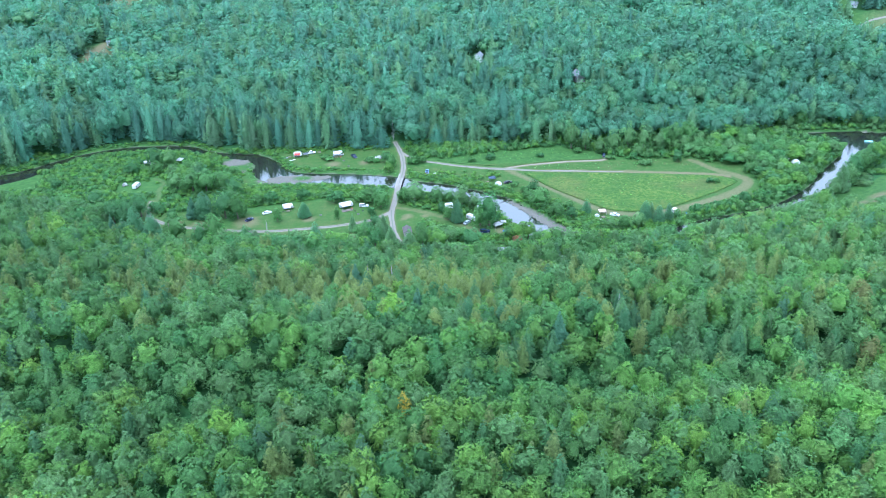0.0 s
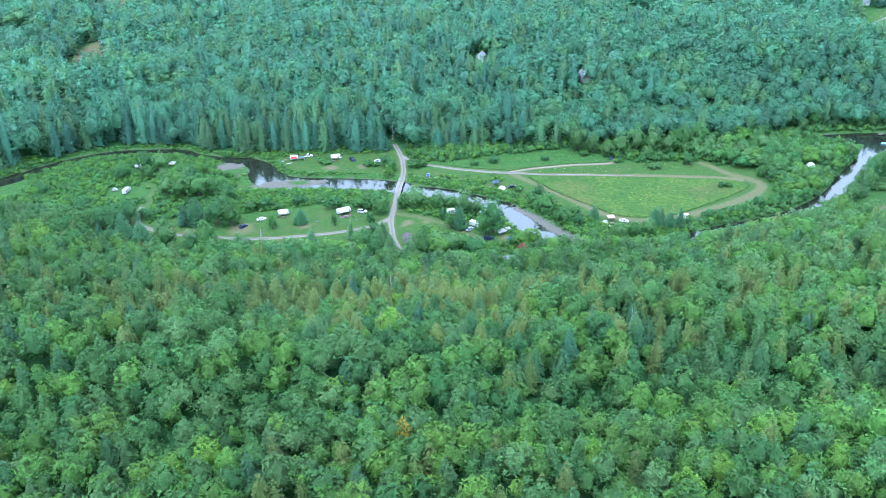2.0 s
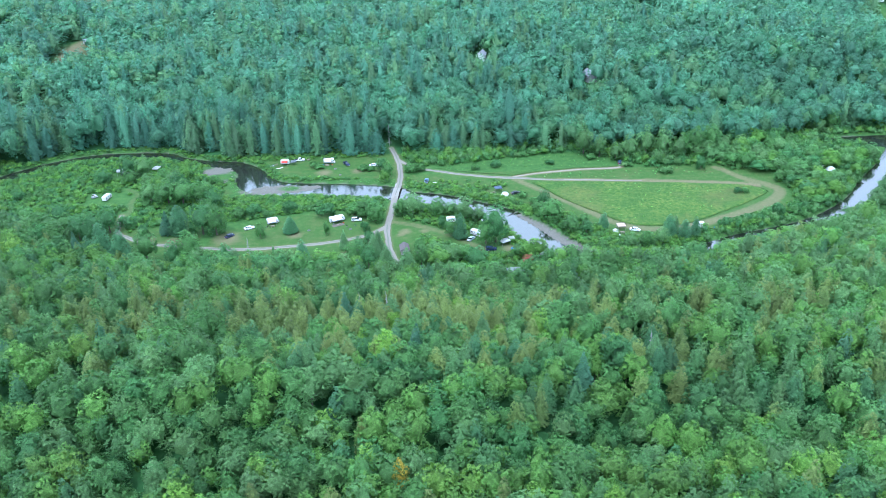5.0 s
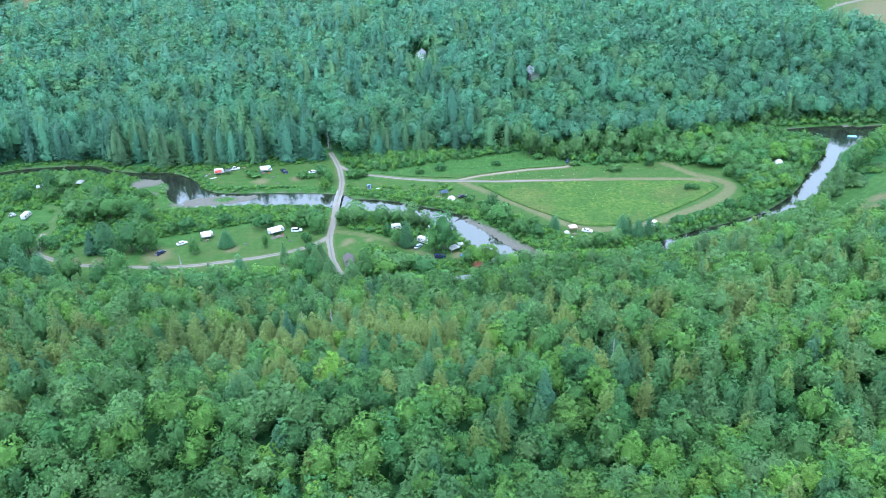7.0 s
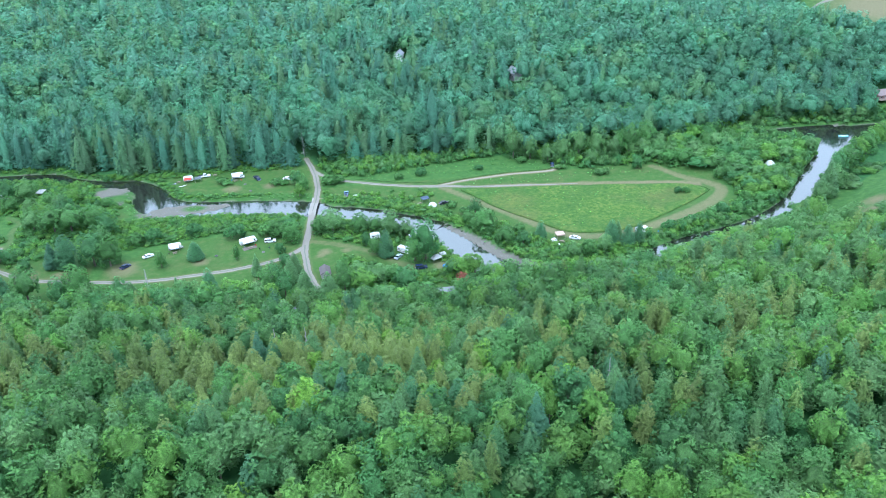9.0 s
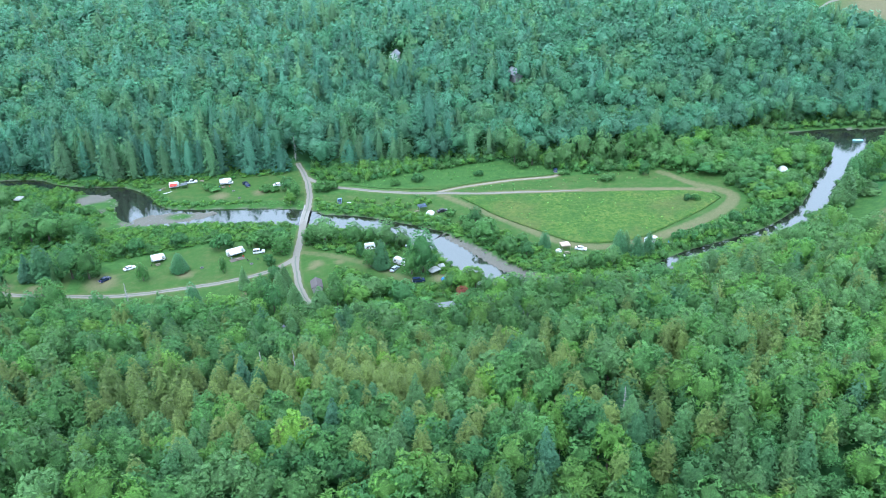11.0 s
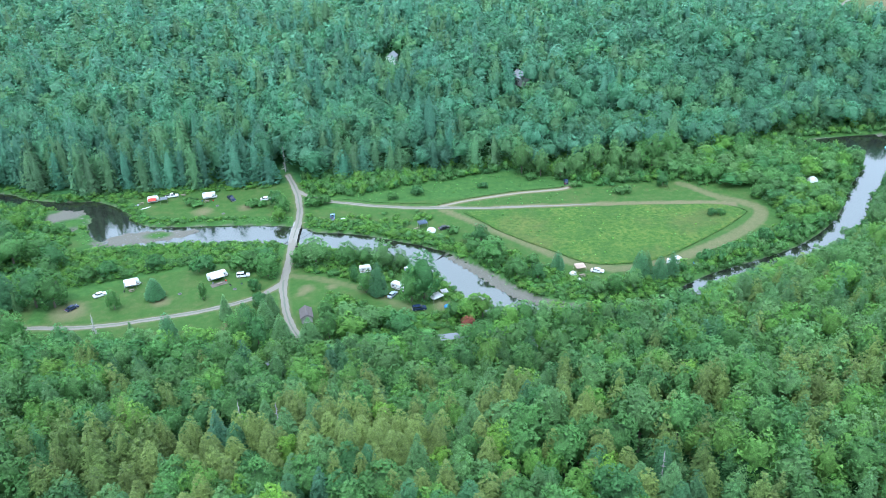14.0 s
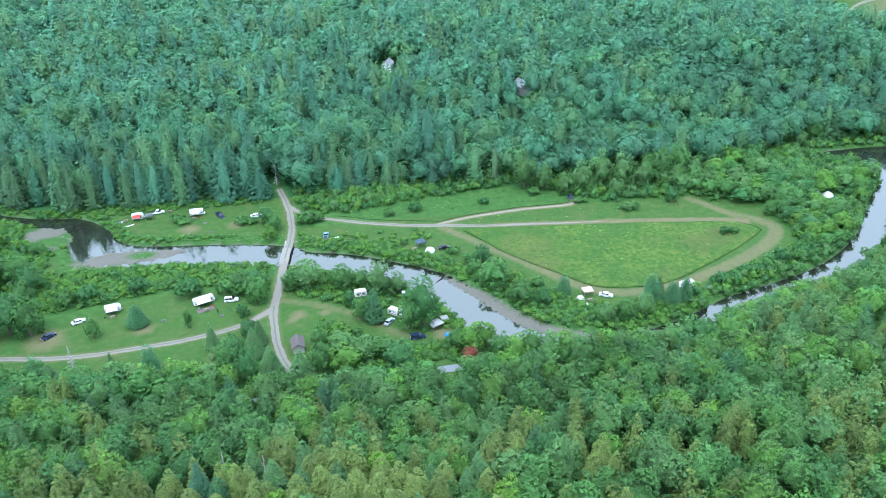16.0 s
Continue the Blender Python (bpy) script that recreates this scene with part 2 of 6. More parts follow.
# gravel bars: centre, half length, half width, turn
BARS = [(-118, 469.5, 13.5, 9.5, 125), (-84, 445.6, 21, 7.4, 2), (-69, 447.5, 9, 3.6, 10), (-151, 491.5, 6, 1.6, -35)]
NEAR_FOOT = np.array([(-600, 440), (-250, 424), (-205, 412), (-182, 400), (-165, 384), (-148, 372), (-128, 363), (-105, 356), (-60, 351), (-20, 346), (2, 343), (18, 339), (46, 340), (60, 345), (80, 349), (116, 353), (132, 359), (154, 366), (172, 373), (189, 382), (206, 395), (228, 423), (262, 455), (300, 476), (600, 470)], float)
FAR_FOOT = np.array([(-600, 440), (-300, 450), (-255, 474), (-228, 491), (-185, 508), (-150, 503), (-115, 491), (-80, 490), (-25, 489), (40, 487), (100, 480), (180, 482), (215, 500), (300, 499), (600, 488)], float)


def undulate(x, y, size, seed):
    k = 2 * math.pi / size
    return (np.sin(k * (x + 0.37 * y) + seed) + np.sin(k * 1.7 * (0.6 * x - y) + 2.1 * seed) + np.sin(k * 0.53 * (x * 0.2 + y) - seed)) / 3


def base(x, y):
    """The lie of the land without the river: the wooded near hill, the flat valley, the far hill."""
    x, y = np.asarray(x, float), np.asarray(y, float)
    d = np.interp(x, NEAR_FOOT[:, 0], NEAR_FOOT[:, 1]) - y
    near = 17 * smooth(d / 75) + 9 * smooth((d - 70) / 55) + 0.02 * np.clip(d - 250, 0, 400)
    near -= 11 * np.exp(-((y - 213 - 0.05 * x) / 20) ** 2) * (0.35 + 0.65 * smooth((x - 5) / 40))
    near += 5 * np.exp(-((y - 238) / 22) ** 2 - ((x + 60) / 40) ** 2)
    near += 2.0 * undulate(x, y, 90, 1.0) * smooth(d / 60)
    e = y - np.interp(x, FAR_FOOT[:, 0], FAR_FOOT[:, 1])
    far = 17 * smooth(e / 95) + 7 * smooth((e - 95) / 120) + 0.03 * np.clip(e - 220, 0, 2000)
    far *= 1 + 0.3 * smooth((x - 10) / 90)
    far += 3.0 * undulate(x, y, 170, 4.0) * smooth(e / 80)
    return near + far + 0.15 * undulate(x, y, 35, 2.0)


def river_distance(x, y):
    """Metres outside the water's edge (minus: in the river)."""
    ds = [np.subtract(*near_line(x, y, line)) for line in (RIVER_WEST, RIVER_EAST, POOL)]
    return np.minimum(np.minimum(ds[0], ds[1]), ds[2])


WATER_LEVEL = -1.2


def bar_height(x, y):
    h = np.zeros(np.shape(x))
    for cx, cy, a, b, turn in BARS:
        c, s = math.cos(radians(turn)), math.sin(radians(turn))
        u, v = ((x - cx) * c + (y - cy) * s) / a, (-(x - cx) * s + (y - cy) * c) / b
        h = np.maximum(h, smooth(1.6 - 1.3 * np.hypot(u, v) + 0.35 * undulate(x, y, 7, 3.0)))
    d, w = near_line(x, y, GRAVEL_BANK)
    return np.maximum(h, smooth((w + 0.8 - d) / 1.4))


def ground_height(x, y):
    x, y = np.asarray(x, float), np.asarray(y, float)
    d = river_distance(x, y)
    z = base(x, y)
    z = z + (-2.3 - z) * (1 - smooth((d + 1.6) / 3.4))
    bar = bar_height(x, y)
    return z + (np.clip(bar * 1.75 - 2.3, z, -0.85) - z) * smooth(bar * 2.5) if np.ndim(z) else z


def height_at(x, y):
    return float(ground_height(np.array([x]), np.array([y]))[0])


# roads and tracks: x, y, half width
MAIN_ROAD = spline([(-27, 497, 1.29), (-24.5, 487, 1.38), (-22.3, 476, 1.46), (-21.1, 465, 1.46), (-20.6, 454.6, 1.46), (-21.2, 444, 1.46), (-22.5, 433, 1.46), (-23.6, 418.4, 1.46),
                    (-24.4, 406.5, 1.55), (-25.4, 396, 1.55), (-24.6, 384.7, 1.38), (-23.3, 374.6, 1.38), (-21.2, 366, 1.46), (-18.5, 359, 1.63), (-17, 352, 1.72)])
BRANCH_ROAD = spline([(-22.2, 479, 1.29), (-17, 471.5, 1.20), (-10, 466, 1.12), (-5.5, 463.2, 1.12), (5, 458.5, 1.20), (16.8, 454.2, 1.29), (28, 451, 1.29), (38.2, 449, 1.46), (50, 446.5, 1.12), (66.3, 444.2, 1.03), (84, 442.2, 0.7), (96, 441, 0.45), (104, 440.1, 0.2)])
WEST_ROAD = spline([(-25.4, 397, 1.63), (-33.4, 389.3, 1.38), (-40.5, 385.8, 1.29), (-49.3, 383.2, 1.29), (-58, 381.4, 1.29), (-66.7, 380.2, 1.29), (-77, 379, 1.29),
                    (-87.4, 378.8, 1.29), (-99.6, 379.6, 1.29), (-116.6, 382.8, 1.29), (-129.5, 385.9, 1.29), (-139.3, 389.7, 1.29), (-147, 394.8, 1.20), (-152.4, 400, 1.20), (-154.8, 410, 1.20), (-156.6, 419, 1.38)])
LOWER_ROAD = spline([(-60, 341, 1.7), (-17, 350, 1.7), (10, 351.5, 1.7), (30, 352.5, 1.7), (45, 352.5, 1.6), (54, 347, 1.6), (60, 338, 1.5), (64, 326, 1.5)])
FIELD_TRACK = spline([(318, 640, 1.6), (340, 660, 1.6), (366, 670, 1.6), (395, 682, 1.6), (430, 690, 1.6)])
FORK_TRACK = spline([(38.3, 450, 1.3), (51.7, 453.8, 1.3), (73.7, 457.1, 1.3), (93.3, 457.8, 1.4), (97, 459, 1.5)])
MEADOW_TRACK = spline([(60, 445, 1.4), (89, 441.7, 1.5), (122.9, 437.5, 1.5), (147.3, 433.3, 1.7), (159.5, 429.4, 2.0)])
LOOP_TRACK = spline([(39.1, 447.3, 1.6), (52.3, 430, 1.8), (66.2, 412.3, 1.9), (77.3, 397.5, 2), (87.1, 388.4, 2.2), (100.4, 385.2, 2.3), (113, 387, 2.3), (129, 392.5, 2.5),
                     (149.5, 403.5, 2.5), (162, 412.5, 2.6), (168.5, 422.5, 2.6), (165, 430, 2.6), (157.5, 436.5, 2.2), (146, 453.8, 1.8)])
CAMP_TRACK = spline([(-23.5, 402, 1.2), (-14, 398, 1.6), (-6, 393.5, 1.6), (2, 388, 1.4), (10, 380, 1.4), (18, 372, 1.8)])
LAWN_TRACK = spline([(-153, 420, 1.3), (-156.5, 434, 1.3), (-156, 443, 1.2), (-163, 450, 1.0)])
TALL_GRASS = spline([(47.6, 442.6), (54, 432), (61.3, 420), (78, 400.6), (87.4, 391), (101.1, 388.6), (116.3, 391), (141.7, 405.6), (158, 417.5), (162, 423), (153, 430), (132, 433.8), (111.2, 436.6), (65.9, 441.6), (47.6, 442.6)], 8)[:-1]

# open ground inside the woods: centre, radii
CLEARINGS = [(-258, 640, 9, 48), (-292, 790, 11, 70), (-300, 650, 8, 12), (-350, 690, 40, 18), (31, 600, 5, 7), (94, 548, 6, 7), (308, 518, 14, 10),
             (372, 630, 66, 56), (-134, 812, 9, 30), (328, 730, 14, 60), (-240, 830, 30, 16), (252, 398, 26, 24), (228, 381, 14, 9), (219, 392, 15, 20)]


def clearing(x, y):
    c = np.full(np.shape(x), -9.0)
    for cx, cy, a, b in CLEARINGS:
        c = np.maximum(c, 1 - np.hypot((x - cx) / a, (y - cy) / b))
    return c


def wooded(x, y):
    """How far inside the closed woods, in metres (minus: open valley or clearing)."""
    d = np.interp(x, NEAR_FOOT[:, 0], NEAR_FOOT[:, 1]) - y
    e = y - np.interp(x, FAR_FOOT[:, 0], FAR_FOOT[:, 1])
    w = np.maximum(d, e)
    w = np.where(clearing(x, y) > 0, -5, w)
    w = np.where(river_distance(x, y) < 2.5, -5, w)
    dl, wl_ = near_line(x, y, LOWER_ROAD)
    return np.where(dl < wl_ + np.where(np.asarray(x) > 50, 0.6, 2.0), -5, w)


# ---- mesh helpers ----
def raw_mesh(name, verts, tris=None, quads=None, smooth_faces=False, colors=None, attribute="leaf", normals=None):
    """A mesh from arrays of corners, triangles and quads, with a colour for each corner."""
    me = bpy.data.meshes.new(name)
    tris = np.zeros((0, 3), np.int32) if tris is None else np.asarray(tris, np.int32)
    quads = np.zeros((0, 4), np.int32) if quads is None else np.asarray(quads, np.int32)
    me.vertices.add(len(verts))
    me.vertices.foreach_set("co", np.asarray(verts, np.float32).ravel())
    loops = np.concatenate([tris.ravel(), quads.ravel()]).astype(np.int32)
    totals = np.concatenate([np.full(len(tris), 3), np.full(len(quads), 4)]).astype(np.int32)
    me.loops.add(len(loops))
    me.loops.foreach_set("vertex_index", loops)
    me.polygons.add(len(totals))
    me.polygons.foreach_set("loop_start", np.concatenate([[0], np.cumsum(totals)[:-1]]).astype(np.int32))
    me.polygons.foreach_set("loop_total", totals)
    me.polygons.foreach_set("use_smooth", np.full(len(totals), smooth_faces))
    if colors is not None:
        at = me.attributes.new(attribute, "FLOAT_COLOR", "POINT")
        c = np.ones((len(verts), 4), np.float32)
        c[:, :np.shape(colors)[1]] = colors
        at.data.foreach_set("color", c.ravel())
    me.update(calc_edges=True)
    if normals is not None:
        # leaves take the light with the face of the crown that they clothe
        at = me.attributes.new("custom_normal", "FLOAT_VECTOR", "POINT")
        at.data.foreach_set("vector", np.asarray(normals, np.float32).ravel())
    return me


def unit(v):
    return v / (np.linalg.norm(v, axis=1)[:, None] + 1e-9)


def clothe(verts, tris, facing, own=0.25):
    """Turns loose leaf triangles to face outwards; returns them with normals between their own and the crown's."""
    a, b, c = (verts[tris[:, i]] for i in range(3))
    own_n = unit(np.cross(b - a, c - a))
    back = np.sum(own_n * facing, 1) < 0
    tris = np.where(back[:, None], tris[:, [0, 2, 1]], tris)
    own_n = np.where(back[:, None], -own_n, own_n)
    return tris, np.repeat(unit(facing * (1 - own) + own_n * own), 3, 0)


def part(name, bm, mat, parent, label=""):
    """Links a bmesh as one mesh object under a thing or a part."""
    me = bpy.data.meshes.new(name)
    bm.to_mesh(me)
    bm.free()
    me.materials.append(mat)
    ob = new(name, me)
    ob.parent = parent
    if label:
        ob["label"] = label
    return ob


def box(sx, sy, sz, at=(0, 0, 0), bevel=0.0, bm=None, segments=2, turn=None):
    """A bevelled box with its base centre at the given place."""
    own = bmesh.new()
    m = Matrix.Translation((at[0], at[1], at[2] + sz / 2))
    if turn is not None:
        m = m @ turn
    bmesh.ops.create_cube(own, size=1, matrix=m @ Matrix.Diagonal((sx, sy, sz, 1)))
    if bevel:
        bmesh.ops.bevel(own, geom=own.edges[:], offset=bevel, segments=segments, affect="EDGES", profile=0.6)
    return join(bm, own)


def rod(a, b, r, bm=None, sides=8, r2=None):
    own = bmesh.new()
    a, b = Vector(a), Vector(b)
    m = Matrix.Translation((a + b) / 2) @ (b - a).to_track_quat("Z", "Y").to_matrix().to_4x4()
    bmesh.ops.create_cone(own, cap_ends=True, segments=sides, radius1=r, radius2=r if r2 is None else r2, depth=(b - a).length, matrix=m)
    return join(bm, own)


def join(bm, own):
    if bm is None:
        return own
    me = bpy.data.meshes.new("join")
    own.to_mesh(me)
    own.free()
    bm.from_mesh(me)
    bpy.data.meshes.remove(me)
    return bm


def profile(points, width, bevel=0.0, taper=1.0):
    """A side outline (x, z) drawn out across y; taper narrows the upper part."""
    bm = bmesh.new()
    top = max(p[1] for p in points)
    low = min(p[1] for p in points)

    def side(sign):
        return [bm.verts.new((x, sign * width / 2 * (1 - (1 - taper) * (z - low) / (top - low)), z)) for x, z in points]
    a, b = side(-1), side(1)
    bm.faces.new(a)
    bm.faces.new(b[::-1])
    for i in range(len(points)):
        j = (i + 1) % len(points)
        bm.faces.new((a[j], a[i], b[i], b[j]))
    bmesh.ops.recalc_face_normals(bm, faces=bm.faces[:])
    if bevel:
        bmesh.ops.bevel(bm, geom=bm.edges[:], offset=bevel, segments=2, affect="EDGES", profile=0.6)
    return bm


def sheet(corners, thick, sag=0.0, n=6):
    """A cloth or panel between four corners, with thickness and a little sag."""
    bm = bmesh.new()
    c = [Vector(v) for v in corners]
    grid = [[None] * (n + 1) for _ in range(n + 1)]
    for i in range(n + 1):
        for j in range(n + 1):
            u, v = i / n, j / n
            p = c[0].lerp(c[1], u).lerp(c[3].lerp(c[2], u), v)
            p.z -= sag * 16 * u * (1 - u) * v * (1 - v)
            grid[i][j] = bm.verts.new(p)
    for i in range(n):
        for j in range(n):
            bm.faces.new((grid[i][j], grid[i + 1][j], grid[i + 1][j + 1], grid[i][j + 1]))
    bmesh.ops.recalc_face_normals(bm, faces=bm.faces[:])
    bmesh.ops.solidify(bm, geom=bm.faces[:], thickness=thick)
    return bm


def thing(name, label, category, at, turn=0.0, group=""):
    ob = new(name)
    ob.empty_display_size = 0.3
    ob.matrix_world = pose(at[0], at[1], at[2] if len(at) > 2 else height_at(at[0], at[1]), 0, 0, turn)
    return tagged(ob, label, category, group)


# ---- the ground, one sheet to the horizon ----
def ground():
    def spaced(lo, hi, step, far, grow=1.25):
        mid = list(np.arange(lo, hi + 0.01, step))
        up, s = [mid[-1]], step
        while up[-1] < far[1]:
            s = min(s * grow, 260)
            up.append(up[-1] + s)
        down, s = [mid[0]], step
        while down[-1] > far[0]:
            s = min(s * grow, 260)
            down.append(down[-1] - s)
        return np.array(down[:0:-1] + mid + up[1:])
    xs = spaced(-272, 312, 1.55, (-2600, 2600), 1.2)
    ys = spaced(345, 510, 1.55, (-1500, 3500), 1.15)
    gx, gy = np.meshgrid(xs, ys)
    x, y = gx.ravel(), gy.ravel()
    z = ground_height(x, y)
    nx, ny = len(xs), len(ys)
    i = np.arange((nx - 1) * (ny - 1))
    a = (i // (nx - 1)) * nx + i % (nx - 1)
    quads = np.stack([a, a + 1, a + nx + 1, a + nx], 1)
    d = river_distance(x, y)
    zone = np.zeros((len(x), 4))
    # weeds: river banks, the meadow's rough edges, the shrub land
    weeds = smooth((9 - d) / 5)
    weeds = np.maximum(weeds, ((x > -20) & (y > 458 + 0.0 * x)).astype(float))
    weeds = np.maximum(weeds, smooth((-108 - x) / 8) * (y > 404))
    weeds = np.maximum(weeds, smooth((x - 168) / 6) * (y > 380))
    lawn_west = inside(x, y, np.array([(-112, 368), (-104, 396), (-80, 409), (-60, 414), (-34, 412), (-27, 395), (-30, 362)], float))
    weeds = np.maximum(weeds, ((x < -26) & (x > -112) & (y < 440) & ~lawn_west).astype(float) * 0.9)
    zone[:, 0] = weeds
    for line, k in ((MEADOW_TRACK, 0.9), (LOOP_TRACK, 0.68), (FORK_TRACK, 0.9), (CAMP_TRACK, 0.5), (LAWN_TRACK, 0.35)):
        dl, w = near_line(x, y, line)
        zone[:, 1] = np.maximum(zone[:, 1], k * smooth((w + 1.3 - dl) / 1.8))
    for line in (MAIN_ROAD, BRANCH_ROAD, WEST_ROAD):
        dl, w = near_line(x, y, line)
        zone[:, 1] = np.maximum(zone[:, 1], 0.55 * smooth((w + 1.8 - dl) / 2))
    for cx, cy, r in ((-99, 390, 9), (-68, 391, 5), (-124, 389, 5), (-41, 371, 5), (-17, 391, 4), (-136, 392, 5), (216, 377, 6), (222, 386, 7), (213, 384, 4), (240, 390, 6), (-258, 650, 20), (-256, 620, 10),
                      (-292, 800, 40), (-240, 830, 26), (-62, 464, 6), (-44, 465, 5), (30, 372, 5), (380, 640, 60), (-18.7, 388, 2.5), (-8, 391, 3), (43, 442, 3), (-12, 446, 4)):
        zone[:, 1] = np.maximum(zone[:, 1], 0.78 * smooth(1.2 - np.hypot(x - cx, y - cy) / r))
    for cx, cy, ra, rb in ((-258, 640, 9, 44), (-292, 790, 11, 70), (-240, 830, 30, 16), (385, 640, 50, 40)):
        zone[:, 1] = np.maximum(zone[:, 1], 1.1 * smooth(1.6 - 1.4 * np.hypot((x - cx) / ra, (y - cy) / rb)))
    zone[:, 2] = np.maximum(smooth((0.35 - d) / 0.9), smooth(bar_height(x, y) * 1.6))
    for cx, cy, r in ((-78, 446.5, 3.4), (-116, 465, 5.0), (-110, 471, 3.0), (-124, 462, 4.0)):
        zone[:, 2] *= 1 - 0.9 * smooth(1.4 - np.hypot((x - cx) / 1.8, y - cy) / r)
    zone[:, 3] = smooth((wooded(x, y) + 3) / 4)
    me = raw_mesh("ground", np.stack([x, y, z], 1), None, quads, True, zone, "zone")
    me.materials.append(GROUND)
    return tagged(new("ground", me), "valley lawns, meadow, river banks and wooded hill slopes", "ground", kind="structure")


def ribbon(name, line, lift, mat, label, category, surface, kind="structure", rough_edge=0.0):
    """A strip along a line of x, y and half width."""
    n = len(line)
    t = np.gradient(line[:, :2], axis=0)
    t /= np.linalg.norm(t, axis=1)[:, None]
    side = np.stack([-t[:, 1], t[:, 0]], 1)
    cols = np.array([-1.0, -0.55, 0.0, 0.55, 1.0])
    verts = []
    for k, c in enumerate(cols):
        w = line[:, 2] * c
        if abs(c) == 1:
            w = w + c * rough_edge * np.array([math.sin(i * 1.7 + k) + math.sin(i * 0.61 + 2 * k) for i in range(n)])
        p = line[:, :2] + side * w[:, None]
        verts.append(np.column_stack([p, surface(p[:, 0], p[:, 1]) + lift + (0.05 * (1 - c * c) if kind == "structure" else 0) - (0.12 if abs(c) == 1 else 0)]))
    verts = np.concatenate(verts)
    i = np.arange(n - 1)
    quads = np.concatenate([np.stack([i + c * n, i + c * n + 1, i + (c + 1) * n + 1, i + (c + 1) * n], 1) for c in range(len(cols) - 1)])
    quads = quads[:, ::-1]
    me = raw_mesh(name, verts, None, quads, True)
    me.materials.append(mat)
    return tagged(new(name, me), label, category, kind="structure")


def water():
    """One flat sheet for each reach of the river; the banks cut its edge."""
    for name, line, extra in (("water_west", RIVER_WEST, 2.2), ("water_east", RIVER_EAST, 2.2), ("water_pool", POOL, 2.2)):
        wide = line.copy()
        wide[:, 2] += extra
        lift = {"water_west": 0.0, "water_east": 0.004, "water_pool": 0.008}[name]
        n = len(wide)
        t = np.gradient(wide[:, :2], axis=0)
        t /= np.linalg.norm(t, axis=1)[:, None]
        side = np.stack([-t[:, 1], t[:, 0]], 1)
        a, b = wide[:, :2] + side * wide[:, 2:], wide[:, :2] - side * wide[:, 2:]
        verts = np.column_stack([np.vstack([a, b]), np.full(2 * n, WATER_LEVEL + lift)])
        i = np.arange(n - 1)
        me = raw_mesh(name, verts, None, np.stack([i, i + n, i + n + 1, i + 1], 1), False)
        me.materials.append(WATER)
        tagged(new(name, me), "still dark river water reflecting the pale sky", "water", kind="structure")


def tall_meadow():
    """The unmown middle of the meadow stands half a metre above its mown edge."""
    edge = TALL_GRASS
    mid = np.array([104.0, 419.0])
    rings = [1.0, 0.985, 0.95, 0.88, 0.8, 0.7, 0.6, 0.5, 0.4, 0.3, 0.2, 0.1]
    n = len(edge)
    verts = []
    for r in rings:
        p = mid + (edge - mid) * r
        lift = -0.05 if r == 1.0 else 0.42 + 0.12 * undulate(p[:, 0], p[:, 1], 6, 1.0) + 0.1 * undulate(p[:, 0], p[:, 1], 2.3, 5.0)
        verts.append(np.column_stack([p, base(p[:, 0], p[:, 1]) + lift]))
    verts = np.vstack(verts + [np.array([[mid[0], mid[1], float(base(*mid)) + 0.45]])])
    i = np.arange(n)
    j = (i + 1) % n
    quads = np.concatenate([np.stack([i + k * n, j + k * n, j + (k + 1) * n, i + (k + 1) * n], 1) for k in range(len(rings) - 1)])
    k = (len(rings) - 1) * n
    tris = np.stack([i + k, j + k, np.full(n, len(verts) - 1)], 1)
    m, nn, l = material("meadow_grass")
    big, mid_n, fine = noise_node(nn, l, 0.06, 4.0, 0.65), noise_node(nn, l, 0.55, 6.0, 0.8), noise_node(nn, l, 3.0, 5.0, 0.8)
    c = ramp_node(nn, l, mid_n, [(0.36, (0.03, 0.08, 0.012)), (0.5, (0.068, 0.122, 0.018)), (0.64, (0.125, 0.155, 0.032))])
    c = mix_node(nn, l, ramp_node(nn, l, big, [(0.42, (0, 0, 0)), (0.62, (0.65, 0.65, 0.65))]), c, (0.04, 0.09, 0.016))
    dry = noise_node(nn, l, 0.035, 3.0, 0.6)
    c = mix_node(nn, l, ramp_node(nn, l, dry, [(0.52, (0, 0, 0)), (0.7, (0.45, 0.45, 0.45))]), c, (0.115, 0.1, 0.038))
    c = mix_node(nn, l, math_node(nn, l, "MULTIPLY", fine, 0.6), c, (0.5, 0.5, 0.5), "OVERLAY")
    finish(m, nn, l, c, 0.9, 0, 0.15, mid_n, 1.0, 0.6)
    me = raw_mesh("meadow_grass", verts, tris, quads, True)
    me.materials.append(m)
    tagged(new("meadow_grass", me), "tall unmown yellow-green meadow grass with darker patches", "grass", kind="stuff")


ground()
water()
flat = lambda x, y: base(x, y)
ribbon("road_main", MAIN_ROAD, 0.1, ROAD, "pale gravel lane crossing the river bridge", "road", flat, rough_edge=0.12)
ribbon("road_meadow", BRANCH_ROAD, 0.08, ROAD, "pale gravel lane along the meadow", "road", flat, rough_edge=0.12)
ribbon("road_fork", FORK_TRACK * np.array([1, 1, 0.65]), 0.05, weathered("worn_earth", (0.24, 0.21, 0.15), 0.9, dirt=0.3, scale=2, bump=0.3), "worn earth track at the meadow", "road", flat, rough_edge=0.15)
ribbon("road_campground", WEST_ROAD, 0.08, ROAD, "pale gravel lane through the campground lawn", "road", flat, rough_edge=0.12)
ribbon("road_field", FIELD_TRACK, 0.25, ROAD, "pale track across the far field", "road", flat)
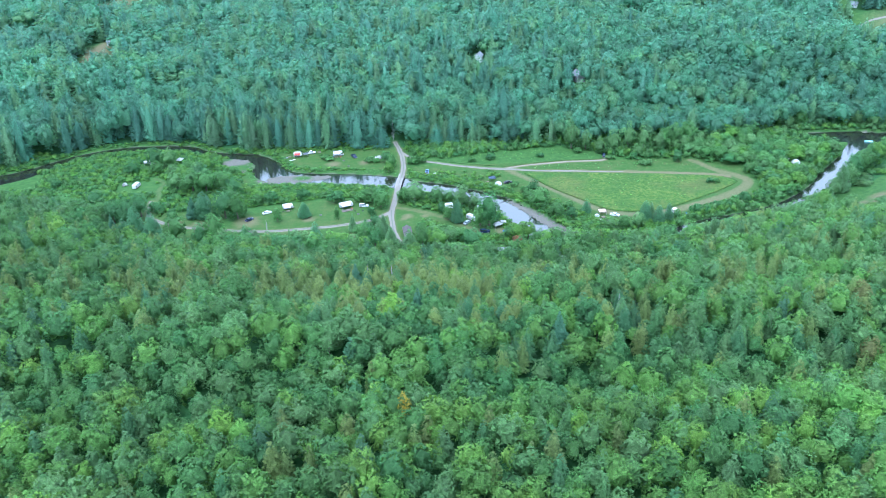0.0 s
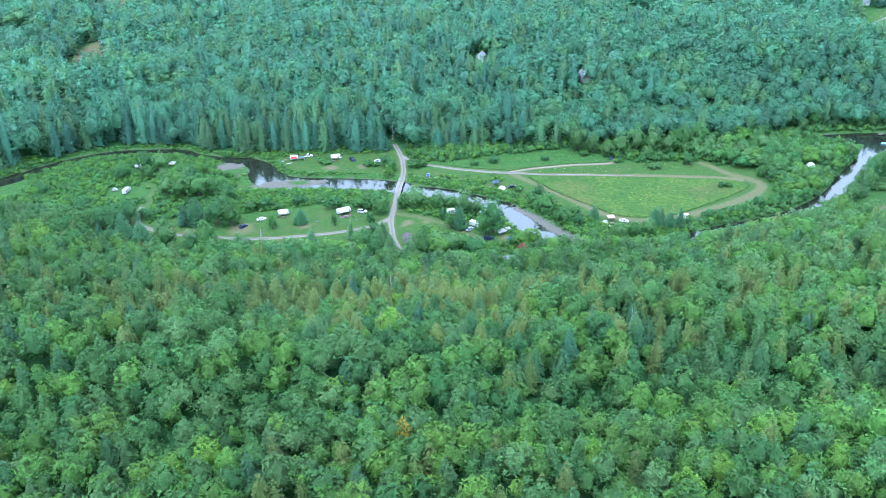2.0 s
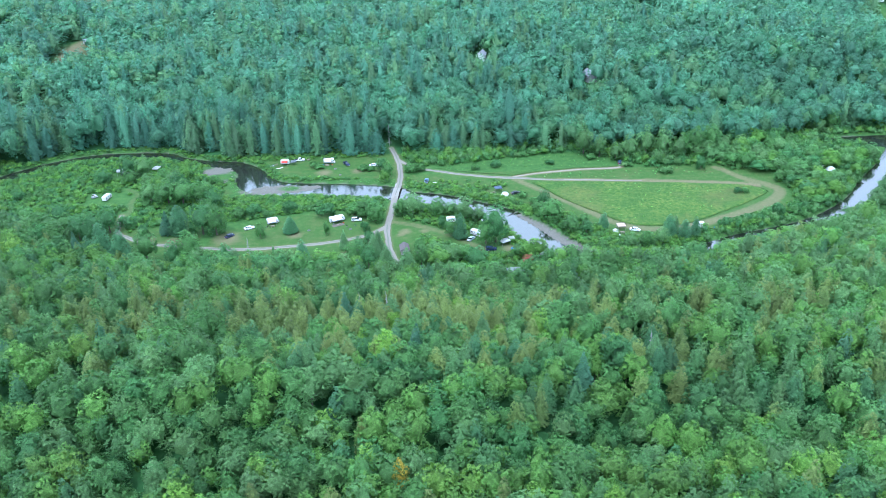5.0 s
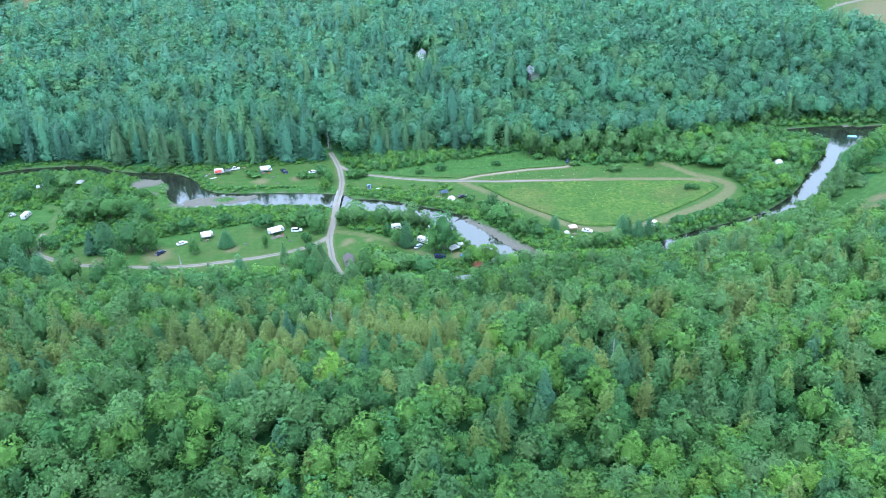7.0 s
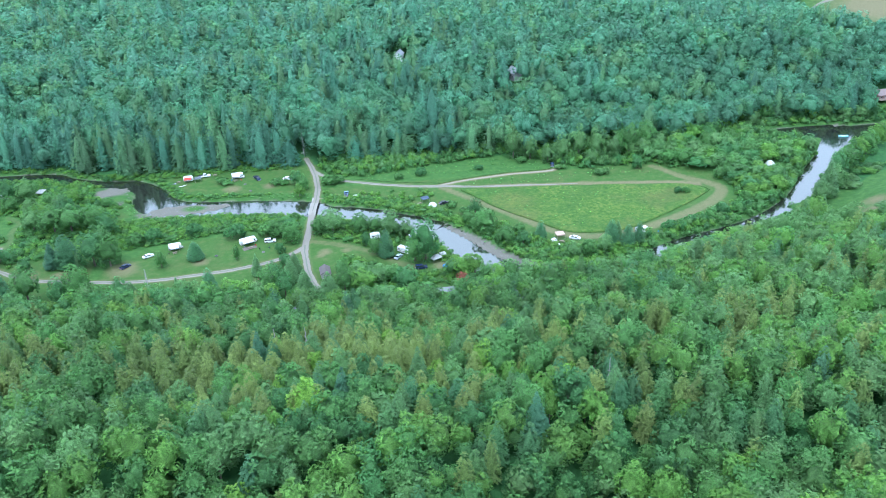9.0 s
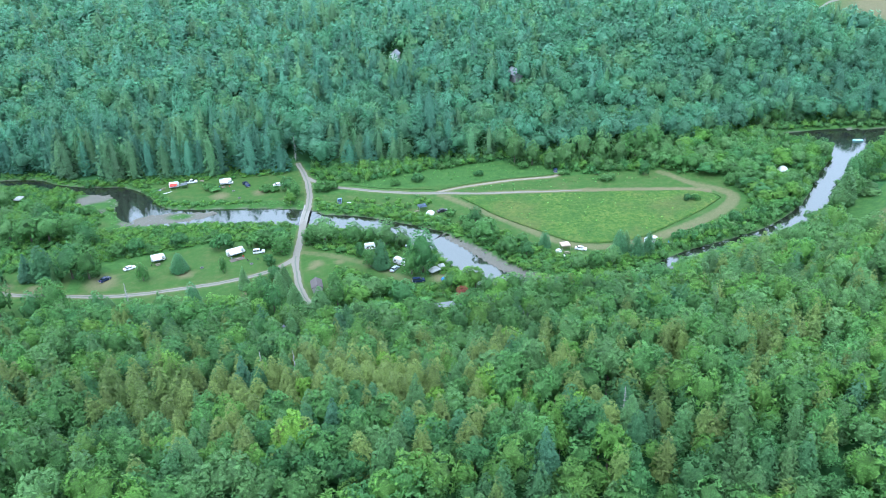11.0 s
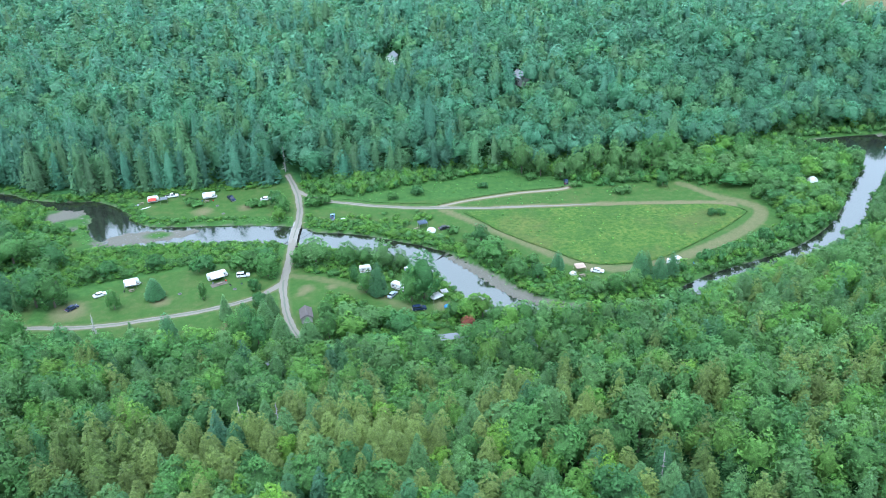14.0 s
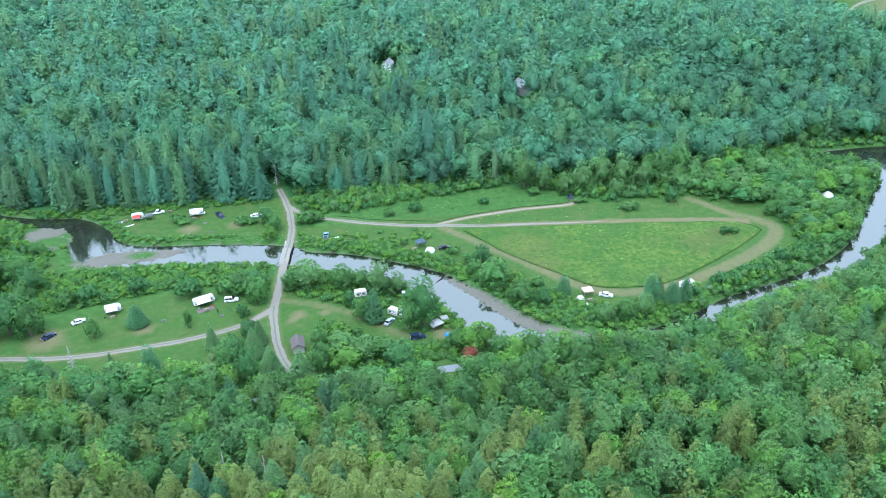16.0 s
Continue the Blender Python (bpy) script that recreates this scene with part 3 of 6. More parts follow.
ribbon("road_lower", LOWER_ROAD, 0.12, weathered("old_asphalt", (0.2, 0.21, 0.22), 0.85, dirt=0.2), "grey paved road at the foot of the woods", "road", flat, rough_edge=0.05)
CROWN = weathered("lane_crown", (0.15, 0.155, 0.11), 0.95, dirt=0.3, scale=4, bump=0.3)
for line in (MAIN_ROAD[:50], MAIN_ROAD[70:], BRANCH_ROAD[20:72], WEST_ROAD[10:]):
    ribbon("lane_crown", np.column_stack([line[:, :2], np.full(len(line), 0.34)]), 0.2, CROWN, "grassy crown between the wheel tracks of the lane", "road", flat, rough_edge=0.12)
tall_meadow()


# ---- trees ----
rng = np.random.default_rng(11)
PHI = (1 + 5 ** 0.5) / 2


def ico(level):
    v = np.array([(-1, PHI, 0), (1, PHI, 0), (-1, -PHI, 0), (1, -PHI, 0), (0, -1, PHI), (0, 1, PHI), (0, -1, -PHI), (0, 1, -PHI), (PHI, 0, -1), (PHI, 0, 1), (-PHI, 0, -1), (-PHI, 0, 1)], float)
    f = [(0, 11, 5), (0, 5, 1), (0, 1, 7), (0, 7, 10), (0, 10, 11), (1, 5, 9), (5, 11, 4), (11, 10, 2), (10, 7, 6), (7, 1, 8), (3, 9, 4), (3, 4, 2), (3, 2, 6), (3, 6, 8), (3, 8, 9), (4, 9, 5), (2, 4, 11), (6, 2, 10), (8, 6, 7), (9, 8, 1)]
    v = [tuple(p / np.linalg.norm(p)) for p in v]
    for _ in range(level):
        seen, out_f = {}, []

        def half(a, b):
            key = (min(a, b), max(a, b))
            if key not in seen:
                p = np.array(v[a]) + np.array(v[b])
                v.append(tuple(p / np.linalg.norm(p)))
                seen[key] = len(v) - 1
            return seen[key]
        for a, b, c in f:
            ab, bc, ca = half(a, b), half(b, c), half(c, a)
            out_f += [(a, ab, ca), (b, bc, ab), (c, ca, bc), (ab, bc, ca)]
        f = out_f
    return np.array(v), np.array(f)


ICO = [ico(0), ico(1), ico(2)]


def sprays(points, out, size, r, loose=0.55):
    """A three-cornered spray of leaves at each point: half lie along the crown's face, half reach out of it."""
    n = len(points)
    out = out / (np.linalg.norm(out, axis=1)[:, None] + 1e-9)
    ref = r.normal(size=(n, 3))
    u = np.cross(out, ref)
    u /= np.linalg.norm(u, axis=1)[:, None] + 1e-9
    v = np.cross(out, u)
    reach = (r.uniform(size=(n, 1)) < 0.5) * r.uniform(0.5, 1.1, (n, 1))
    tip = u * (1 - 0.6 * reach) + out * reach + r.normal(size=(n, 3)) * loose * 0.5 + (0, 0, 0.12)
    side = v + r.normal(size=(n, 3)) * loose * 0.5
    s = np.broadcast_to(np.asarray(size, float), (n,))[:, None] * r.uniform(0.6, 1.4, (n, 1))
    w = r.uniform(0.4, 0.75, (n, 1))
    back = points - tip * s * 0.55
    verts = np.stack([points + tip * s, back + side * s * w, back - side * s * w], 1).reshape(-1, 3)
    return verts, np.arange(3 * n).reshape(n, 3)


def broadleaf(seed, leaves, core, height=14.0, radius=3.4, low=0.3, lobes=11, leaf=0.6, spread=0.72, flat_top=1.0, mottle=0.15, skirt=1.35):
    """Crown of a broadleaf tree: leafy lobes heaped round a closed middle, clothed in loose sprays. Returns corners, triangles, quads, tones, normals."""
    r = np.random.default_rng(seed)
    cz, rz = height * (low + 1) / 2, height * (1 - low) / 2
    scale = np.array([radius, radius, rz])
    # lobes lie in a spiral over the dome, the topmost first
    i = (np.arange(lobes) + 0.3) / lobes
    z = 1 - skirt * i
    a = np.arange(lobes) * 2.39996 + r.uniform(0, 6.28)
    flat = np.sqrt(np.clip(1 - z * z, 0, 1))
    dirs = unit(np.stack([flat * np.cos(a), flat * np.sin(a), z * flat_top], 1) + r.normal(size=(lobes, 3)) * 0.16)
    lr = r.uniform(0.75, 1.25, lobes) * 1.18 / lobes ** 0.5
    c = dirs * (r.uniform(spread - 0.16, spread + 0.12, lobes))[:, None]
    lobe_tone = 0.86 + 0.28 * r.uniform(size=lobes)
    # the closed middle: the farthest face of the lobes along each way, drawn in
    dv, df = ICO[core]
    b = dv @ c.T
    disc = b ** 2 - (np.sum(c * c, 1) - lr ** 2)[None]
    far = np.where(disc > 0, b + np.sqrt(np.maximum(disc, 0)), 0).max(1)
    cv = dv * (np.clip(far, 0.5, 1.0) * 0.74 * r.uniform(0.9, 1.05, len(dv)))[:, None] * scale + (0, 0, cz)
    df = df[dv[df].mean(1)[:, 2] > -0.45]
    # sprays on the outer side of the lobes
    k = r.integers(0, lobes, leaves * 5)
    d = unit(r.normal(size=(leaves * 5, 3)))
    p = c[k] + d * (lr[k] * r.uniform(0.78, 1.12, leaves * 5))[:, None]
    gap = np.linalg.norm(p[:, None] - c[None], axis=2) / lr[None]
    gap[np.arange(len(k)), k] = 9
    keep = (gap.min(1) > 0.86) & (np.sum(d * dirs[k], 1) > -0.2) & (p[:, 2] > -0.8)
    idx = np.flatnonzero(keep)[:leaves]
    lv, lt = sprays(p[idx] * scale + (0, 0, cz), d[idx] * 0.75 + (0, 0, 0.25), leaf, r)
    facing = unit(d[idx] * 0.55 + unit(p[idx]) * 0.65 + (0, 0, 0.08))
    lt, ln = clothe(lv, lt, facing, 0.26)
    tone = np.concatenate([np.full(len(cv), 0.9), np.repeat(r.uniform(1.0 - mottle, 1.0 + mottle, len(idx)) * lobe_tone[k[idx]], 3)])
    return np.vstack([cv, lv]), np.vstack([df, lt + len(cv)]), np.zeros((0, 4), int), tone, np.vstack([unit(dv + r.normal(size=dv.shape) * 0.3), ln])


def conifer(seed, boughs, count, size=0.8, height=16.0, radius=2.3, low=0.08, power=0.7, ragged=0.38, sides=7, rings=5):
    """A conifer: a closed uneven cone with bough tips that break its outline, clothed in small hanging sprays of needles."""
    r = np.random.default_rng(seed)
    z0 = height * low

    def reach(z):
        k = np.clip((height - z) / (height - z0), 0, 1)
        return radius * k ** power * (1 - 0.3 * np.clip((k - 0.86) / 0.14, 0, 1))
    up = np.array([0, 0, 1.0])
    # the closed cone
    ring = z0 + 0.88 * (height - z0) * (np.arange(rings) / rings) ** 0.92
    verts, normals = [], []
    for i, z in enumerate(ring):
        a = 2 * math.pi * (np.arange(sides) + 0.5 * (i % 2) + r.uniform(-0.2, 0.2, sides)) / sides
        n = reach(z) * 0.56 * r.uniform(1 - 0.5 * ragged, 1 + 0.3 * ragged, sides)
        verts.append(np.stack([n * np.cos(a), n * np.sin(a), z + r.normal(size=sides) * 0.3], 1))
        normals.append(unit(np.stack([np.cos(a), np.sin(a), np.full(sides, 0.55)], 1) + r.normal(size=(sides, 3)) * 0.3))
    verts, normals = np.vstack(verts + [np.array([[0, 0, height * 0.85]])]), np.vstack(normals + [up[None]])
    j = np.arange(sides)
    tris = []
    for i in range(rings - 1):
        a, b = i * sides + j, i * sides + (j + 1) % sides
        tris += [np.stack([a, b, b + sides], 1), np.stack([a, b + sides, a + sides], 1)]
    a, b = (rings - 1) * sides + j, (rings - 1) * sides + (j + 1) % sides
    tris.append(np.stack([a, b, np.full(sides, len(verts) - 1)], 1))
    tris = np.vstack(tris)
    tone = np.full(len(verts), 0.95) * r.uniform(0.9, 1.1, len(verts))

    def clothing(n, s, lo, hi, droop):
        """Sprays spread evenly over the cone."""
        k = 1 - r.uniform(0, 1, n) ** 0.62 * 0.985
        z = z0 + (height - z0) * k
        a = r.uniform(0, 6.28, n)
        out = np.stack([np.cos(a), np.sin(a), np.zeros(n)], 1)
        p = out * (reach(z) * r.uniform(lo, hi, n))[:, None] + up * z[:, None]
        side = np.cross(up, out)
        ss = (s * (0.5 + 0.55 * (1 - k)) * r.uniform(0.65, 1.35, n))[:, None]
        tip = out * r.uniform(0.3, 0.9, (n, 1)) - up * r.uniform(droop - 0.35, droop + 0.35, (n, 1)) + side * r.normal(size=(n, 1)) * 0.4
        wide = side * r.uniform(0.35, 0.7, (n, 1)) + up * r.normal(size=(n, 1)) * 0.25 + out * r.normal(size=(n, 1)) * 0.25
        back = p - tip * ss * 0.6 + up * ss * 0.15
        lv = np.stack([p + tip * ss, back + wide * ss, back - wide * ss], 1).reshape(-1, 3)
        lt, ln = clothe(lv, np.arange(3 * n).reshape(n, 3), unit(out + up * 0.85 + r.normal(size=(n, 3)) * 0.16), 0.27)
        return lv, lt, ln, np.repeat(r.uniform(0.87, 1.13, n), 3)
    v1, t1, n1, c1 = clothing(boughs, min(radius * 0.42, size * 1.6), 0.62, 0.96, 0.25)
    v2, t2, n2, c2 = clothing(count, size, 0.72, 1.06, 0.45)
    # the leader
    lv, lt = sprays(np.array([[0, 0, height * 0.96]] * 3), np.repeat(up[None], 3, 0), radius * 0.2, r, 0.2)
    lt, ln = clothe(lv, lt, np.repeat(up[None], 3, 0))
    m, m1, m2 = len(verts), len(verts) + len(v1), len(verts) + len(v1) + len(v2)
    return np.vstack([verts, v1, v2, lv]), np.vstack([tris, t1 + m, t2 + m1, lt + m2]), np.zeros((0, 4), int), np.concatenate([tone, c1, c2, np.ones(len(lv))]), np.vstack([normals, n1, n2, ln])


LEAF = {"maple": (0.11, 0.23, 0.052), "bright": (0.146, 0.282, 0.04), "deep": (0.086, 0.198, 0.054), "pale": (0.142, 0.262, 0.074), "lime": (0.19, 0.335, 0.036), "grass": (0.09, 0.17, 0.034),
        # pine, aspen, ash and spruce hold the far hill's blue haze in their colour
        "pine": (0.1, 0.225, 0.14), "hazed_aspen": (0.118, 0.26, 0.145), "ash": (0.1, 0.228, 0.105), "linden": (0.138, 0.255, 0.08), "spruce": (0.08, 0.195, 0.125), "whitecedar": (0.138, 0.235, 0.082), "olive": (0.186, 0.25, 0.056), "cedar": (0.124, 0.23, 0.072), "hemlock": (0.092, 0.204, 0.074),
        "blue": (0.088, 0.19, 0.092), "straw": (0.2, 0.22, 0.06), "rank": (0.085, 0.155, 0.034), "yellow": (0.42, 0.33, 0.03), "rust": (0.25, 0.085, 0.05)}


def stand(name, templates, kinds, x, y, z, turn, sxy, sz, color, label, category):
    """Many trees of the given kinds in one mesh."""
    allv, allt, allq, allc, alln = [], [], [], [], []
    offset = 0
    for k, (v, t, q, tone, nrm) in enumerate(templates):
        sel = np.flatnonzero(kinds == k)
        if not len(sel):
            continue
        c, s = np.cos(turn[sel])[:, None], np.sin(turn[sel])[:, None]
        px = (v[None, :, 0] * c - v[None, :, 1] * s) * sxy[sel][:, None] + x[sel][:, None]
        py = (v[None, :, 0] * s + v[None, :, 1] * c) * sxy[sel][:, None] + y[sel][:, None]
        pz = v[None, :, 2] * sz[sel][:, None] + z[sel][:, None]
        base_i = offset + np.arange(len(sel))[:, None, None] * len(v)
        allv.append(np.stack([px, py, pz], 2).reshape(-1, 3).astype(np.float32))
        if len(t):
            allt.append((t[None] + base_i).reshape(-1, 3))
        if len(q):
            allq.append((q[None] + base_i).reshape(-1, 4))
        allc.append((color[sel][:, None, :] * tone[None, :, None]).reshape(-1, 3).astype(np.float32))
        if nrm is not None:
            alln.append(np.stack([nrm[None, :, 0] * c - nrm[None, :, 1] * s, nrm[None, :, 0] * s + nrm[None, :, 1] * c, np.broadcast_to(nrm[None, :, 2], px.shape)], 2).reshape(-1, 3).astype(np.float32))
        offset += len(sel) * len(v)
    me = raw_mesh(name, np.concatenate(allv), np.concatenate(allt), np.concatenate(allq) if allq else None, True, np.concatenate(allc), normals=np.concatenate(alln) if alln else None)
    me.materials.append(FOLIAGE)
    return tagged(new(name, me), label, category, kind="stuff")


def tones(keys, r, spread=0.15, alike=0.0):
    c = np.array([LEAF[k] for k in keys])
    c = c * (1 - alike) + c.mean(0) * alike
    return c * r.uniform(1 - spread, 1 + spread, (len(c), 1)) * r.uniform(0.96, 1.04, (len(c), 3))


def jittered(x0, x1, y0, y1, step, r, jitter=0.36):
    gx, gy = np.meshgrid(np.arange(x0, x1, step), np.arange(y0, y1, step * 0.88))
    gx = gx + (np.arange(gx.shape[0]) % 2)[:, None] * step / 2
    x, y = gx.ravel(), gy.ravel()
    return x + r.uniform(-jitter, jitter, x.size) * step, y + r.uniform(-jitter, jitter, x.size) * step


# trees that stand out of the near woods: x, y, height, crown radius, tone
MARKED = [(-12.6, 197, 14, 2.6, "yellow"), (36.7, 182.5, 14, 3.0, "lime"), (58, 171.8, 14, 4.6, "lime"), (53, 166, 13, 4.2, "bright"), (68, 177.5, 14, 4.4, "lime"), (64.3, 214.7, 16, 5.4, "bright"), (57.5, 218, 15, 4.8, "bright"),
          (74.1, 203.5, 16, 5.6, "bright"), (80, 208, 15, 4.8, "maple"), (-67.5, 231, 15, 5.4, "pale"), (-30.8, 234.8, 16, 6.2, "pale"), (-38, 230, 14, 4.8, "pale"), (146.6, 251, 14, 3.6, "straw"), (140.1, 228.2, 14, 4.0, "straw"),
          (120, 248.5, 16, 5.0, "bright"), (113, 252, 15, 4.4, "bright"), (44.8, 282, 17, 5.4, "pale"), (64, 273, 18, 6.0, "pale"), (72, 270, 17, 5.2, "maple"), (57, 268, 16, 4.8, "maple"), (-64.5, 190.3, 13, 4.4, "lime"), (-58, 186, 12, 4.0, "bright"),
          (-112.5, 223.6, 13, 4.2, "bright"), (30.7, 271.7, 14, 3.8, "lime"), (-16.4, 296, 15, 4.2, "olive"), (-3.7, 291.5, 16, 4.2, "olive"), (-10, 288, 15, 3.8, "olive"), (-35.8, 271, 15, 3.6, "olive"), (-26, 263, 12, 3.0, "lime"),
          (30, 243, 14, 3.6, "deep"), (-52, 262, 14, 3.8, "pale")]


def near_woods():
    r = np.random.default_rng(5)
    x, y = jittered(-270, 330, 134, 430, 5.7, r)
    # keep what the valley's slope can show, and a margin
    half = np.where(x < 0, 84, 74) + np.where(x < 0, 0.52, 0.5) * np.clip(y - 60, 0, 400)
    keep = (wooded(x, y) > 0) & (np.abs(x - 10) < half) & (y < np.interp(x, NEAR_FOOT[:, 0], NEAR_FOOT[:, 1]))
    for mx, my, mh, mr, _ in MARKED:
        keep &= np.hypot(x - mx, y - my) > mr * 0.85
    x, y = x[keep], y[keep]
    n = len(x)
    conif = 0.3 + 0.4 * undulate(x, y, 55, 2.0) + 0.6 * np.exp(-((y - 283) / 14) ** 2 - ((x + 45) / 50) ** 2) + 0.5 * np.exp(-((y - 291) / 12) ** 2 - ((x - 95) / 45) ** 2) + 0.4 * np.exp(-((y - 292) / 13) ** 2 - ((x - 25) / 40) ** 2) \
        + 0.3 * np.exp(-((y - 262) / 14) ** 2 - ((x + 85) / 35) ** 2)
    conif = np.where(y < 225, np.minimum(conif, 0.16), conif)
    is_c = r.uniform(size=n) < conif
    olive = r.uniform(size=n) < 0.25 + 0.6 * np.exp(-((y - 280) / 25) ** 2)
    pick = r.uniform(size=n)
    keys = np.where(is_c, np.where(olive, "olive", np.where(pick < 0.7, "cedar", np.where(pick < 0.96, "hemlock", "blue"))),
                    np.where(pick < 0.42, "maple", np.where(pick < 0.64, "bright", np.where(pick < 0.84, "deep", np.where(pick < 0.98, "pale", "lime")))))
    # lighter leaf tones on the eastern slope
    light = ~is_c & (r.uniform(size=n) < 0.65 * smooth((x - 70) / 60))
    keys = np.where(light, r.choice(["bright", "pale", "pale"], n), keys)
    front = ~is_c & (r.uniform(size=n) < 0.5 * smooth((212 - y) / 25))
    keys = np.where(front, r.choice(["bright", "lime", "bright", "pale"], n), keys)
    big = r.uniform(size=n) ** 1.5
    h = np.where(is_c, r.uniform(12, 16, n), 8.5 + 6.5 * big + r.uniform(-1.2, 1.6, n)) * np.where(x < -90, np.clip(0.62 + 0.02 * wooded(x, y), 0.62, 1.0), np.clip(0.85 + 0.02 * wooded(x, y), 0.85, 1.0))
    # low growth below the lawn on the east bank
    h = np.where(x > 196, np.minimum(h, np.maximum(2.2, (381 - y) * 0.3)), h)
    rad = np.where(is_c, r.uniform(3.0, 4.5, n), 2.9 + 2.4 * big)
    z = base(x, y) - 0.2
    # the stretch of woods that the camera passes closest: each tree a thing of its own
    close = (np.abs(x - 8) < 55) & (y > 240) & (y < 298)
    close &= np.cumsum(close) <= 200
    singles = [(x[i], y[i], h[i], rad[i], str(keys[i])) for i in np.flatnonzero(close)] + MARKED
    rest = ~close
    templates = [broadleaf(100 + i, 470, 1, lobes=11 + i % 5, leaf=0.38, low=0.1, mottle=0.13) for i in range(9)] + [conifer(200 + i, 140, 320, 0.42, power=0.48 + 0.06 * i, sides=6, rings=4) for i in range(5)]
    kinds = np.where(is_c, 9 + r.integers(0, 5, n), r.integers(0, 9, n))
    sxy = np.where(is_c, rad / 2.3, rad / 3.4)
    sz = np.where(is_c, h / 16, h / 14)
    # tones vary in patches and grow lighter towards the east
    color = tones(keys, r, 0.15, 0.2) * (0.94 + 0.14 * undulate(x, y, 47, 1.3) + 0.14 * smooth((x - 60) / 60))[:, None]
    s = rest
    stand("near_woods", templates, kinds[s], x[s], y[s], z[s], r.uniform(0, 6.28, n)[s], sxy[s], sz[s], color[s], "dense mixed woods of green broadleaf trees and olive conifers", "woods")
    return singles


def far_woods():
    r = np.random.default_rng(6)
    x, y = jittered(-460, 500, 470, 660, 6.8, r)
    xf, yf = jittered(-480, 520, 660, 900, 8.6, r)
    x, y = np.concatenate([x, xf]), np.concatenate([y, yf])
    half = 70 + 0.56 * y
    keep = (wooded(x, y) > 0) & (np.abs(x - 15) < half) & (y > 440)
    # the woods open towards the houses and fields, so that they show
    for cx, cy, a, b in ((31, 602, 5.5, 28), (94, 549, 4.5, 13), (308, 521, 8, 22), (-305, 657, 4, 14), (-256, 655, 7, 40), (-290, 830, 12, 60), (-134, 816, 7, 30)):
        keep &= ~((np.abs(x - cx * (y / cy)) < a) & (y < cy + 3) & (y > cy - b))
    dl, w = near_line(x, y, MAIN_ROAD)
    keep &= dl > w + 2.2
    x, y = x[keep], y[keep]
    n = len(x)
    d = wooded(x, y)
    conif = 0.34 + 0.3 * undulate(x, y, 120, 3.0) + 0.75 * undulate(x, y, 47, 1.1) + 0.3 * smooth((40 - d) / 30) * smooth((60 - x) / 60) - 0.4 * smooth((x - 60) / 60)
    is_c = r.uniform(size=n) < conif
    pick = r.uniform(size=n)
    # blue-tinted leaf colours stand in for haze over the far hill
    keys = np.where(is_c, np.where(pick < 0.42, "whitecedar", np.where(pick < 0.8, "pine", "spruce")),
                    np.where(pick < 0.45, "ash", np.where(pick < 0.62, "linden", "hazed_aspen")))
    back = np.clip((y - 600) / 100, 0, 1)
    h = np.where(is_c, r.uniform(15, 22, n), r.uniform(12, 18, n)) * np.clip(0.9 + 0.01 * d, 0.9, 1.0)
    h = h * (1 + 0.42 * smooth((-10 - x) / 30) * smooth((45 - d) / 20)) * (1 + 0.24 * undulate(x, y, 61, 2.2) + 0.14 * undulate(x, y, 27, 5.1))
    tall = is_c & (r.uniform(size=n) < 0.04)
    h = np.where(tall, h * 1.3, h)
    rad = np.where(is_c, r.uniform(4.0, 5.6, n), r.uniform(3.9, 6.8, n)) * np.where(tall, 1.3, 1) * (1 + 0.18 * back)
    fine = [broadleaf(300 + i, 400, 1, lobes=11 + i % 4, leaf=0.38, low=0.06) for i in range(6)] + [conifer(400 + i, 150, 330, 0.36, low=0.02, power=0.5 + 0.06 * i, ragged=0.3, sides=5, rings=3) for i in range(5)]
    plain = [broadleaf(300 + i, 120, 0, lobes=9 + i % 4, leaf=0.66, low=0.06) for i in range(6)] + [conifer(400 + i, 60, 90, 0.62, low=0.02, power=0.5 + 0.06 * i, ragged=0.3, sides=5, rings=3) for i in range(5)]
    kinds = np.where(is_c, 6 + r.integers(0, 5, n), r.integers(0, 6, n))
    rad = np.where(is_c, rad * (1 + 0.2 * smooth((-10 - x) / 30)), rad)
    turn, sxy, sz = r.uniform(0, 6.28, n), np.where(is_c, rad / 2.3, rad / 3.4), np.where(is_c, h / 16, h / 14)
    # leaf colours evened out and raised a tenth to paint the haze's paleness
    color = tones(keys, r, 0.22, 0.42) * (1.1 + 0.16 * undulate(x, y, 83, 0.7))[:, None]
    edge = d < 62
    for name, sel, templates, label in (("far_woods_edge", edge, fine, "tall haze-tinted cedars, pines and maples at the foot of the far hill"),
                                        ("far_woods", ~edge, plain, "dense haze-tinted mixed woods of cedar, pine and maple on the far hill")):
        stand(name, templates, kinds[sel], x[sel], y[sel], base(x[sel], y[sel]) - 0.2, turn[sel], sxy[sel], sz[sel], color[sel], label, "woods")


